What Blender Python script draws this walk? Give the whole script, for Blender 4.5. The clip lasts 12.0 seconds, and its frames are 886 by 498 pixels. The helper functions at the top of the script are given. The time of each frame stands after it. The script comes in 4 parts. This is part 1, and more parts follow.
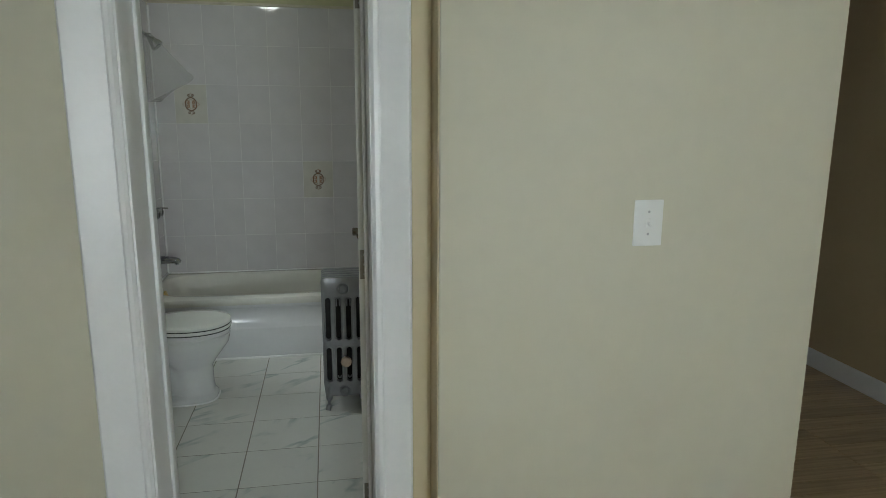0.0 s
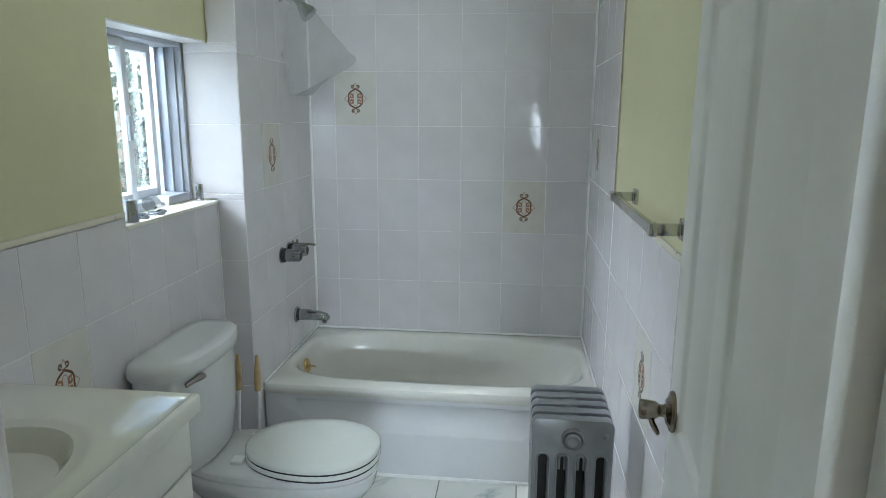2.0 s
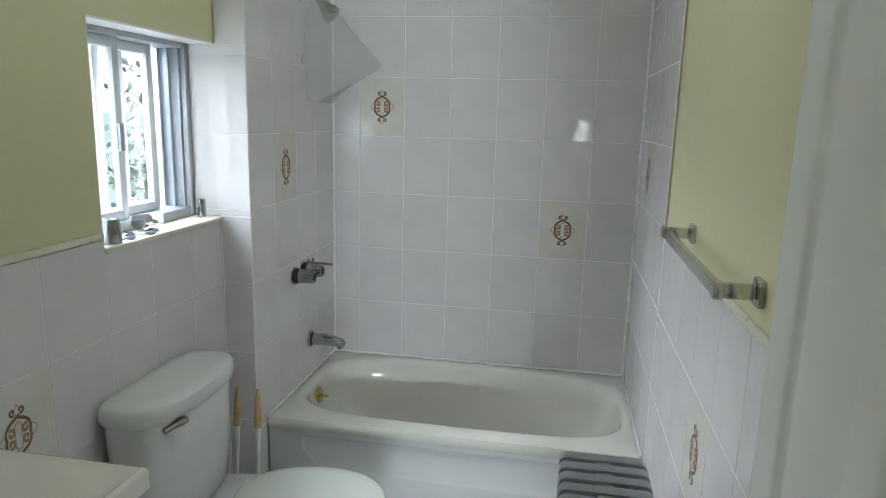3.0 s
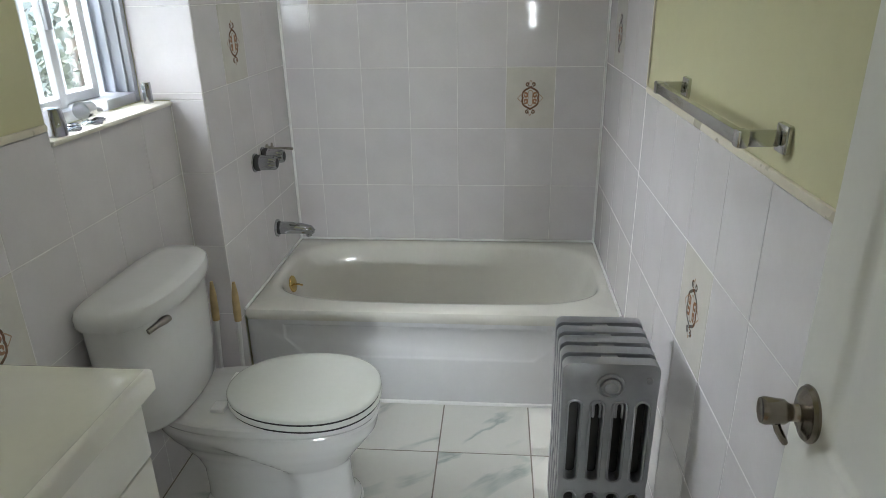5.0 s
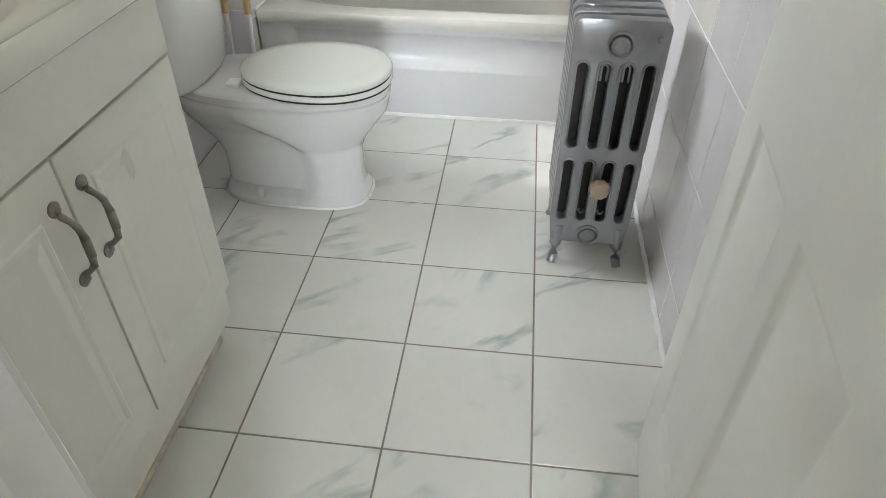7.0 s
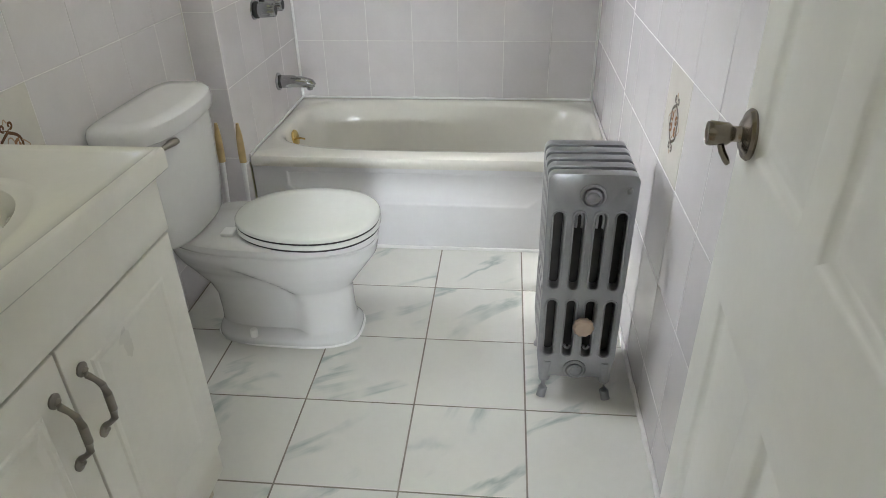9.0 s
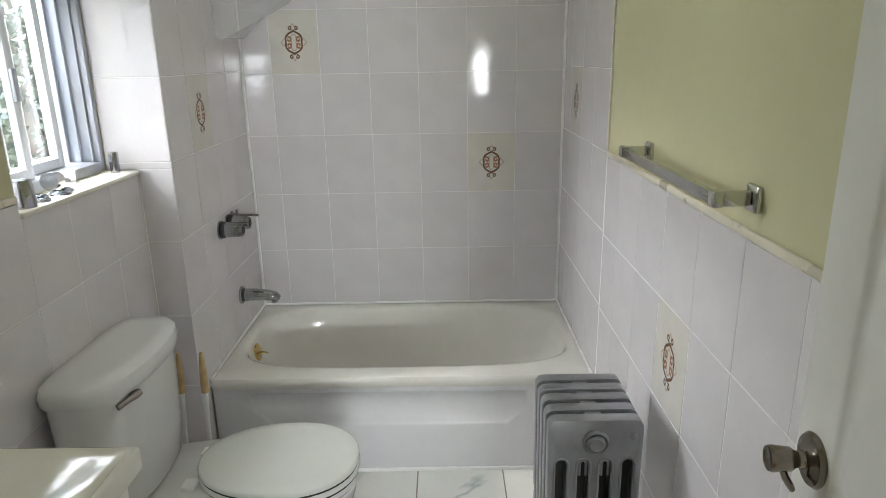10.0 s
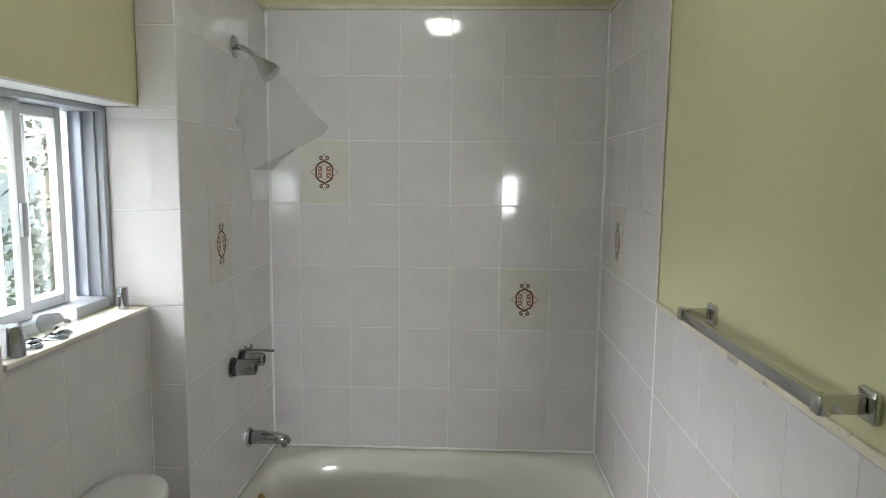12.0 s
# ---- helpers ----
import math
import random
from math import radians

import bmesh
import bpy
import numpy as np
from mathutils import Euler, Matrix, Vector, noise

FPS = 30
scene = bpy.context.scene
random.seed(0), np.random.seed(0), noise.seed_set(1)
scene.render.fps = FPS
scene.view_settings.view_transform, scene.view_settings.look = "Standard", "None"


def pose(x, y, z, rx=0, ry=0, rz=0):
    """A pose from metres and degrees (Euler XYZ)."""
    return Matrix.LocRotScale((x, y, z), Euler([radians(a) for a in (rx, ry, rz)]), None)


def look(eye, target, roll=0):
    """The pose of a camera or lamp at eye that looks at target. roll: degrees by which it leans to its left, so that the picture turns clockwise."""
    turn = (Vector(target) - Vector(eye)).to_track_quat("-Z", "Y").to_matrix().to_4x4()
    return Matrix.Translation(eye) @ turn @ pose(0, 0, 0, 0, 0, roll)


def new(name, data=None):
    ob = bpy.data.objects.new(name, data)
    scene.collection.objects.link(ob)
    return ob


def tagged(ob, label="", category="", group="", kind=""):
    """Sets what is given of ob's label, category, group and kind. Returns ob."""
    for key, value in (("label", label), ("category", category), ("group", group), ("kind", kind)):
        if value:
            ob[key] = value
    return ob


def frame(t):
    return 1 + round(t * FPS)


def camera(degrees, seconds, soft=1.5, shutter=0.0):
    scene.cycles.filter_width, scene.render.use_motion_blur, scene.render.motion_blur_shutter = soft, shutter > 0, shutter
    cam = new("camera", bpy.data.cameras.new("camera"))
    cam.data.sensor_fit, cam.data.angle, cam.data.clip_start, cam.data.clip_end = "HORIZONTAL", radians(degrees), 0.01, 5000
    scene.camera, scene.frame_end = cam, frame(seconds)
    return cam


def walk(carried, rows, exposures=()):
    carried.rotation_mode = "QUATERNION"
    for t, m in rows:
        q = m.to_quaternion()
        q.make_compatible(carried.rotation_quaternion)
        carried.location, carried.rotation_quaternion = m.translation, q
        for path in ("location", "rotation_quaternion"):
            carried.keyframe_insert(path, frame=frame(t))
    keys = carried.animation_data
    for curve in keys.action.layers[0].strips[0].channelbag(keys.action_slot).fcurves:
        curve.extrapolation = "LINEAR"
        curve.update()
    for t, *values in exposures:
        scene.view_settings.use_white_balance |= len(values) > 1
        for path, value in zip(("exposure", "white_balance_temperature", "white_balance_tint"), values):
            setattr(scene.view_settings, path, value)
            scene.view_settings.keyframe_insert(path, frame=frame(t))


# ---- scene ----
cam = camera(68.3, 12.0, soft=0.8)
PATH = [
    (0, (1.121, -4.694, 1.454), (1.46, -2.762, 1.062), 0.3),
    (0.5, (1.006, -4.28, 1.423), (1.265, -2.338, 1.02), 0.6),
    (1, (1.019, -3.892, 1.466), (1.037, -1.936, 1.047), 2.2),
    (1.5, (1.019, -3.523, 1.423), (0.892, -1.571, 1.008), 2.4),
    (2, (1.006, -3.159, 1.47), (0.791, -1.213, 1.065), 0.3),
    (2.5, (1.033, -2.949, 1.5), (0.677, -1.02, 1.108), 1.2),
    (4.5, (0.983, -2.812, 1.491), (0.761, -0.893, 0.972), 1.2),
    (5, (0.915, -2.817, 1.458), (0.753, -0.965, 0.721), -1.0),
    (5.5, (0.89, -2.872, 1.358), (0.833, -1.117, 0.402), 1.9),
    (6, (0.922, -2.962, 1.246), (0.82, -1.306, 0.128), 3.1),
    (6.5, (0.949, -3.003, 1.19), (0.767, -1.459, -0.068), 0.7),
    (8.5, (0.934, -3.0, 1.223), (0.785, -1.428, -0.004), -1.0),
    (9, (0.957, -2.982, 1.31), (0.784, -1.262, 0.305), -1.1),
    (9.5, (0.892, -2.911, 1.411), (0.759, -1.049, 0.692), -1.7),
    (10, (0.844, -2.837, 1.468), (0.836, -0.918, 0.906), -1.0),
    (10.5, (0.828, -2.735, 1.5), (0.824, -0.776, 1.1), 0.2),
    (11, (0.846, -2.651, 1.517), (0.741, -0.677, 1.21), -0.1),
    (11.5, (0.816, -2.637, 1.533), (0.742, -0.653, 1.289), 0.1),
    (12, (0.815, -2.643, 1.539), (0.739, -0.658, 1.309), 0.6),
]
EXPOSURES = [(0.0, 0.88, 6300, 2), (0.5, 1.12, 5950, 2), (1.0, 1.35, 5850, 3), (1.5, 1.72, 5750, 6), (2.0, 1.86, 5700, 4), (2.7, 1.85, 5950, 5), (4.5, 1.75, 6250, 9), (5.5, 1.85, 6400, 10), (6.5, 2.36, 6450, 11), (8.5, 2.38, 6400, 12), (9.0, 2.28, 6450, 12), (9.5, 2.18, 6500, 12), (10.0, 1.92, 6550, 11), (10.5, 1.78, 6550, 10), (12.0, 1.72, 6600, 8)]
walk(cam, [(t, look(eye, target, roll)) for t, eye, target, roll in PATH], EXPOSURES)

# ---- world and lights ----
world = bpy.data.worlds.new("sky")
scene.world = world
world.use_nodes = True
wn = world.node_tree
sky = wn.nodes.new("ShaderNodeTexSky")
sky.sky_type = "NISHITA"
sky.sun_disc = False
sky.sun_elevation = radians(45)
sky.sun_rotation = radians(262.5)
wn.links.new(sky.outputs[0], wn.nodes["Background"].inputs[0])
wn.nodes["Background"].inputs[1].default_value = 0.15


def lamp(name, kind, m, power, colour):
    data = bpy.data.lights.new(name, kind)
    data.energy, data.color = power, colour
    ob = new(name, data)
    ob.matrix_world = m
    return data


sun = lamp("sun", "SUN", look((-4, -0.528, 4.08), (0.0, 0.0, 0.0)), 0.3, (1.0, 0.97, 0.93))
sun.angle = radians(1.5)
day = lamp("window_daylight", "AREA", look((-3.7, 0.0, 3.95), (0.0, 0.0, 1.5)), 590.0, (0.93, 0.96, 1.0))
day.shape, day.size, day.size_y = "RECTANGLE", 7.0, 4.0
hall_day = lamp("hall_window_daylight", "AREA", look((1.75, -6.97, 1.23), (1.75, 0, 1.23)), 22.0, (0.90, 0.95, 1.0))
hall_day.shape, hall_day.size, hall_day.size_y = "RECTANGLE", 0.9, 0.62

# ---- materials ----
def material(name, colour, rough=0.5, metal=0.0, scale=8.0, vary=0.05, bump=0.0, bump_scale=60.0, coat=0.0, rough_vary=0.0, piece=0.0, fine=0.01):
    """Principled surface with two scales of colour variation, optional relief and a difference from piece to piece."""
    m = bpy.data.materials.new(name)
    m.use_nodes = True
    t = m.node_tree
    n, l = t.nodes, t.links
    b = n["Principled BSDF"]
    b.inputs["Metallic"].default_value = metal
    b.inputs["Coat Weight"].default_value = coat
    b.inputs["Coat Roughness"].default_value = 0.05
    co = n.new("ShaderNodeTexCoord")
    n1 = n.new("ShaderNodeTexNoise")
    n1.inputs["Scale"].default_value, n1.inputs["Detail"].default_value = scale, 5
    n2 = n.new("ShaderNodeTexNoise")
    n2.inputs["Scale"].default_value, n2.inputs["Detail"].default_value = scale * 14, 3
    for q in (n1, n2):
        l.new(co.outputs["Object"], q.inputs["Vector"])
    a = n.new("ShaderNodeMapRange")
    a.inputs[1].default_value, a.inputs[2].default_value, a.inputs[3].default_value, a.inputs[4].default_value = 0.3, 0.7, 1 - vary, 1 + vary
    l.new(n1.outputs[0], a.inputs[0])
    c = n.new("ShaderNodeMapRange")
    c.inputs[1].default_value, c.inputs[2].default_value, c.inputs[3].default_value, c.inputs[4].default_value = 0.3, 0.7, 1 - fine, 1 + fine
    l.new(n2.outputs[0], c.inputs[0])
    mul = n.new("ShaderNodeMath")
    mul.operation = "MULTIPLY"
    l.new(a.outputs[0], mul.inputs[0])
    l.new(c.outputs[0], mul.inputs[1])
    last = mul.outputs[0]
    if piece:
        info = n.new("ShaderNodeObjectInfo")
        p = n.new("ShaderNodeMapRange")
        p.inputs[3].default_value, p.inputs[4].default_value = 1 - piece, 1 + piece
        l.new(info.outputs["Random"], p.inputs[0])
        mul2 = n.new("ShaderNodeMath")
        mul2.operation = "MULTIPLY"
        l.new(last, mul2.inputs[0])
        l.new(p.outputs[0], mul2.inputs[1])
        last = mul2.outputs[0]
    mix = n.new("ShaderNodeVectorMath")
    mix.operation = "SCALE"
    mix.inputs[0].default_value = colour
    l.new(last, mix.inputs["Scale"])
    l.new(mix.outputs[0], b.inputs["Base Color"])
    r = n.new("ShaderNodeMapRange")
    r.inputs[3].default_value, r.inputs[4].default_value = max(0.0, rough - rough_vary), rough + rough_vary
    l.new(n1.outputs[0], r.inputs[0])
    l.new(r.outputs[0], b.inputs["Roughness"])
    if bump:
        n3 = n.new("ShaderNodeTexNoise")
        n3.inputs["Scale"].default_value, n3.inputs["Detail"].default_value = bump_scale, 4
        l.new(co.outputs["Object"], n3.inputs["Vector"])
        bp = n.new("ShaderNodeBump")
        bp.inputs["Strength"].default_value, bp.inputs["Distance"].default_value = bump, 0.002
        l.new(n3.outputs[0], bp.inputs["Height"])
        l.new(bp.outputs[0], b.inputs["Normal"])
    return m


def marble_tile():
    """White floor tile with soft grey-green veins, different on each tile."""
    m = material("marble_floor_tile", (0.80, 0.80, 0.76), 0.16, scale=3, vary=0.03, piece=0.03, rough_vary=0.06)
    t = m.node_tree
    n, l = t.nodes, t.links
    b = n["Principled BSDF"]
    base = b.inputs["Base Color"].links[0].from_socket
    co = n.new("ShaderNodeTexCoord")
    info = n.new("ShaderNodeObjectInfo")
    off = n.new("ShaderNodeVectorMath")
    off.operation = "SCALE"
    off.inputs[0].default_value = (37.0, 19.0, 11.0)
    l.new(info.outputs["Random"], off.inputs["Scale"])
    add = n.new("ShaderNodeVectorMath")
    l.new(co.outputs["Object"], add.inputs[0])
    l.new(off.outputs[0], add.inputs[1])
    rot = n.new("ShaderNodeVectorRotate")
    rot.rotation_type = "Z_AXIS"
    rot.inputs["Angle"].default_value = radians(-38)
    l.new(add.outputs[0], rot.inputs["Vector"])
    sq = n.new("ShaderNodeVectorMath")
    sq.operation = "MULTIPLY"
    sq.inputs[1].default_value = (1.3, 3.0, 1.0)
    l.new(rot.outputs[0], sq.inputs[0])
    ns = n.new("ShaderNodeTexNoise")
    ns.inputs["Scale"].default_value, ns.inputs["Detail"].default_value, ns.inputs["Distortion"].default_value = 1.15, 9, 0.7
    l.new(sq.outputs[0], ns.inputs["Vector"])
    sub = n.new("ShaderNodeMath")
    sub.operation = "SUBTRACT"
    sub.inputs[1].default_value = 0.5
    l.new(ns.outputs[0], sub.inputs[0])
    ab = n.new("ShaderNodeMath")
    ab.operation = "ABSOLUTE"
    l.new(sub.outputs[0], ab.inputs[0])
    rng = n.new("ShaderNodeMapRange")
    rng.inputs[1].default_value, rng.inputs[2].default_value, rng.inputs[3].default_value, rng.inputs[4].default_value = 0.0, 0.036, 1.0, 0.0
    l.new(ab.outputs[0], rng.inputs[0])
    n2 = n.new("ShaderNodeTexNoise")
    n2.inputs["Scale"].default_value, n2.inputs["Detail"].default_value = 3.6, 3
    l.new(add.outputs[0], n2.inputs["Vector"])
    r2 = n.new("ShaderNodeMapRange")
    r2.inputs[1].default_value, r2.inputs[2].default_value, r2.inputs[4].default_value = 0.46, 0.60, 0.9
    l.new(n2.outputs[0], r2.inputs[0])
    mu = n.new("ShaderNodeMath")
    mu.operation = "MULTIPLY"
    l.new(rng.outputs[0], mu.inputs[0])
    l.new(r2.outputs[0], mu.inputs[1])
    mix = n.new("ShaderNodeMix")
    mix.data_type = "RGBA"
    mix.inputs[7].default_value = (0.43, 0.50, 0.48, 1)
    l.new(mu.outputs[0], mix.inputs[0])
    l.new(base, mix.inputs[6])
    l.new(mix.outputs[2], b.inputs["Base Color"])
    return m


def wood_floor():
    m = material("oak_plank", (0.44, 0.33, 0.21), 0.35, scale=3, vary=0.1, piece=0.18, rough_vary=0.1)
    t = m.node_tree
    n, l = t.nodes, t.links
    b = n["Principled BSDF"]
    base = b.inputs["Base Color"].links[0].from_socket
    co = n.new("ShaderNodeTexCoord")
    sq = n.new("ShaderNodeVectorMath")
    sq.operation = "MULTIPLY"
    sq.inputs[1].default_value = (3.0, 60.0, 3.0)
    l.new(co.outputs["Object"], sq.inputs[0])
    ns = n.new("ShaderNodeTexNoise")
    ns.inputs["Scale"].default_value, ns.inputs["Detail"].default_value = 1.0, 6
    l.new(sq.outputs[0], ns.inputs["Vector"])
    r = n.new("ShaderNodeMapRange")
    r.inputs[1].default_value, r.inputs[2].default_value, r.inputs[3].default_value, r.inputs[4].default_value = 0.3, 0.7, 0.7, 1.15
    l.new(ns.outputs[0], r.inputs[0])
    s = n.new("ShaderNodeVectorMath")
    s.operation = "SCALE"
    l.new(base, s.inputs[0])
    l.new(r.outputs[0], s.inputs["Scale"])
    l.new(s.outputs[0], b.inputs["Base Color"])
    return m


def clear_glass():
    m = bpy.data.materials.new("window_glass")
    m.use_nodes = True
    b = m.node_tree.nodes["Principled BSDF"]
    b.inputs["Transmission Weight"].default_value = 1.0
    b.inputs["Roughness"].default_value = 0.0
    b.inputs["IOR"].default_value = 1.45
    b.inputs["Base Color"].default_value = (0.97, 0.99, 0.98, 1)
    return m


def thin_plastic():
    m = bpy.data.materials.new("thin_plastic_film")
    m.use_nodes = True
    t = m.node_tree
    n, l = t.nodes, t.links
    b = n["Principled BSDF"]
    b.inputs["Base Color"].default_value = (0.82, 0.83, 0.84, 1)
    b.inputs["Roughness"].default_value = 0.16
    tr = n.new("ShaderNodeBsdfTranslucent")
    tr.inputs[0].default_value = (0.85, 0.86, 0.87, 1)
    cl = n.new("ShaderNodeBsdfTransparent")
    m1 = n.new("ShaderNodeMixShader")
    m1.inputs[0].default_value = 0.4
    l.new(b.outputs[0], m1.inputs[1])
    l.new(tr.outputs[0], m1.inputs[2])
    m2 = n.new("ShaderNodeMixShader")
    m2.inputs[0].default_value = 0.74
    l.new(m1.outputs[0], m2.inputs[1])
    l.new(cl.outputs[0], m2.inputs[2])
    l.new(m2.outputs[0], n["Material Output"].inputs[0])
    return m


def glow(name, colour, strength):
    m = bpy.data.materials.new(name)
    m.use_nodes = True
    b = m.node_tree.nodes["Principled BSDF"]
    b.inputs["Base Color"].default_value = (*colour, 1)
    b.inputs["Emission Color"].default_value = (*colour, 1)
    b.inputs["Emission Strength"].default_value = strength
    return m


M_TILE = material("glazed_wall_tile", (0.70, 0.675, 0.685), 0.055, scale=6, vary=0.04, bump=0.02, bump_scale=7, piece=0.03, rough_vary=0.03)
M_DECO = material("glazed_beige_tile", (0.685, 0.66, 0.605), 0.055, scale=9, vary=0.06, bump=0.02, bump_scale=7, rough_vary=0.03)
M_GROUT = material("white_grout", (0.79, 0.78, 0.765), 0.85, scale=30, vary=0.08, bump=0.3, bump_scale=300)
M_FGROUT = material("floor_grout", (0.27, 0.25, 0.215), 0.9, scale=12, vary=0.25, bump=0.4, bump_scale=300)
M_CAULK = material("white_caulk", (0.88, 0.88, 0.87), 0.45, scale=20, vary=0.04, bump=0.3, bump_scale=90)
M_FLOOR = marble_tile()
M_YELLOW = material("yellow_green_paint", (0.61, 0.59, 0.37), 0.55, scale=2.5, vary=0.03, bump=0.12, bump_scale=160, rough_vary=0.1)
M_BEIGE = material("beige_wall_paint", (0.60, 0.565, 0.445), 0.6, scale=1.2, vary=0.02, bump=0.05, bump_scale=150, rough_vary=0.1)
M_CEIL = material("white_ceiling_paint", (0.80, 0.80, 0.77), 0.8, scale=2.0, vary=0.03, bump=0.15, bump_scale=140)
M_TRIM = material("white_gloss_paint", (0.83, 0.83, 0.83), 0.36, scale=5, vary=0.02, bump=0.05, bump_scale=38, rough_vary=0.03)
M_DOOR = material("white_satin_paint", (0.79, 0.79, 0.75), 0.32, scale=5, vary=0.015, bump=0.05, bump_scale=70, rough_vary=0.03)
M_CAP = material("cream_ceramic_cap", (0.68, 0.63, 0.51), 0.3, scale=10, vary=0.08, rough_vary=0.1)
M_SILL = material("cream_gloss_paint", (0.77, 0.74, 0.65), 0.3, scale=9, vary=0.06, bump=0.2, bump_scale=60)
M_PORC = material("white_porcelain", (0.73, 0.73, 0.725), 0.07, scale=3, vary=0.015, coat=0.3)
M_SEAT = material("white_enamelled_wood", (0.74, 0.76, 0.72), 0.14, scale=4, vary=0.02, coat=0.2)
M_TUB = material("ivory_enamel", (0.78, 0.765, 0.705), 0.09, scale=3, vary=0.03, coat=0.3, rough_vary=0.03)
M_APRON = material("white_apron_enamel", (0.73, 0.73, 0.74), 0.17, scale=3, vary=0.02, bump=0.03, bump_scale=9, rough_vary=0.05)
M_COUNTER = material("cream_cultured_marble", (0.82, 0.81, 0.75), 0.10, scale=4, vary=0.03, coat=0.3)
M_VANITY = material("white_thermofoil", (0.84, 0.83, 0.77), 0.3, scale=4, vary=0.03, rough_vary=0.08)
M_WORN = material("worn_cream_paint", (0.68, 0.61, 0.50), 0.5, scale=25, vary=0.25, fine=0.12)
M_DARK = material("dark_gap", (0.03, 0.03, 0.03), 0.8)
M_CHROME = material("polished_chrome", (0.44, 0.45, 0.47), 0.05, 1.0, scale=12, vary=0.05, rough_vary=0.06)
M_BRUSH = material("dull_chrome", (0.50, 0.51, 0.51), 0.22, 1.0, scale=20, vary=0.1, rough_vary=0.1)
M_BAR = material("satin_chrome_bar", (0.62, 0.63, 0.60), 0.16, 1.0, scale=20, vary=0.06, rough_vary=0.06)
M_NICKEL = material("aged_nickel", (0.30, 0.28, 0.25), 0.32, 1.0, scale=30, vary=0.15, rough_vary=0.12)
M_KNOB = material("satin_nickel", (0.27, 0.24, 0.20), 0.22, 1.0, scale=20, vary=0.1, rough_vary=0.08)
M_BRASS = material("polished_brass", (0.72, 0.52, 0.20), 0.18, 1.0, scale=20, vary=0.1, rough_vary=0.08)
M_RAD = material("silver_radiator_paint", (0.36, 0.37, 0.39), 0.32, 0.8, scale=14, vary=0.08, bump=0.15, bump_scale=120, rough_vary=0.03)
# near-black that stands in for shade inside the radiator
M_SLOT_SHADE = material("near_black_slot_shade", (0.045, 0.043, 0.042), 0.7, scale=20, vary=0.2)
M_TANCAP = material("tan_plastic", (0.55, 0.43, 0.33), 0.45, scale=30, vary=0.1)
M_ALU = material("grey_aluminium", (0.44, 0.46, 0.50), 0.38, 0.5, scale=10, vary=0.06, rough_vary=0.08)
M_VINYL = material("pale_grey_window_vinyl", (0.72, 0.74, 0.77), 0.35, scale=8, vary=0.03)
M_GLASS = clear_glass()
M_BAG = thin_plastic()
M_PLATE = material("white_switch_plastic", (0.80, 0.80, 0.78), 0.3, scale=20, vary=0.02)
M_SCREW = material("steel_screw", (0.5, 0.5, 0.5), 0.3, 1.0)
M_INK = material("brown_glaze_line", (0.16, 0.08, 0.04), 0.2, scale=40, vary=0.25)
M_INK2 = material("tan_glaze_line", (0.45, 0.32, 0.22), 0.2, scale=40, vary=0.2)
M_PINK = material("rust_glaze", (0.34, 0.18, 0.10), 0.2, scale=40, vary=0.2)
M_WOODH = material("pale_wood_handle", (0.52, 0.38, 0.18), 0.45, scale=25, vary=0.2)
M_WHITEPL = material("white_plastic", (0.80, 0.80, 0.79), 0.35, scale=20, vary=0.03)
M_PLANK = wood_floor()
M_SADDLE = material("marble_saddle", (0.72, 0.71, 0.68), 0.25, scale=7, vary=0.08)
M_LAMP = glow("lit_lamp_glass", (0.98, 1.0, 0.98), 9.0)
M_GRASS = material("pale_dry_yard", (0.46, 0.48, 0.36), 0.9, scale=0.5, vary=0.2, fine=0.2)
M_BARK = material("tree_bark", (0.16, 0.12, 0.09), 0.9, scale=8, vary=0.3, bump=0.6, bump_scale=30)
M_LEAF = material("tree_leaf", (0.09, 0.11, 0.075), 0.5, scale=2, vary=0.35)


# ---- building helpers ----
def mesh_of(name, bm, mat, smooth=True):
    bmesh.ops.recalc_face_normals(bm, faces=bm.faces)
    me = bpy.data.meshes.new(name)
    bm.to_mesh(me)
    bm.free()
    me.materials.append(mat)
    if smooth:
        for p in me.polygons:
            p.use_smooth = True
        me.set_sharp_from_angle(angle=radians(38))
    return me


def part(name, bm, mat, parent=None, label="", smooth=True):
    ob = new(name, mesh_of(name, bm, mat, smooth))
    if parent is not None:
        ob.parent = parent
        ob.matrix_parent_inverse = Matrix.Translation(parent.location).inverted()
    if label:
        ob["label"] = label
    return ob


def thing(name, label, category, at=(0, 0, 0), group="", kind=""):
    ob = new(name)
    ob.location = at
    ob.empty_display_size = 0.05
    return tagged(ob, label, category, group, kind)


def structure(name, bm, mat, label, category):
    return tagged(part(name, bm, mat), label, category, kind="structure")


def rbox(bm, lo, hi, r=0.0, seg=2):
    """A box from corner lo to corner hi with edges rounded by r."""
    g = bmesh.ops.create_cube(bm, size=1)
    size = [b - a for a, b in zip(lo, hi)]
    mid = [(a + b) / 2 for a, b in zip(lo, hi)]
    for v in g["verts"]:
        v.co = Vector([m + s * c for m, s, c in zip(mid, size, v.co)])
    if r:
        edges = list({e for v in g["verts"] for e in v.link_edges})
        bmesh.ops.bevel(bm, geom=edges, offset=r, segments=seg, affect="EDGES", profile=0.5)
    return bm


def boxes(*items, r=0.0):
    bm = bmesh.new()
    for lo, hi in items:
        rbox(bm, lo, hi, r)
    return bm


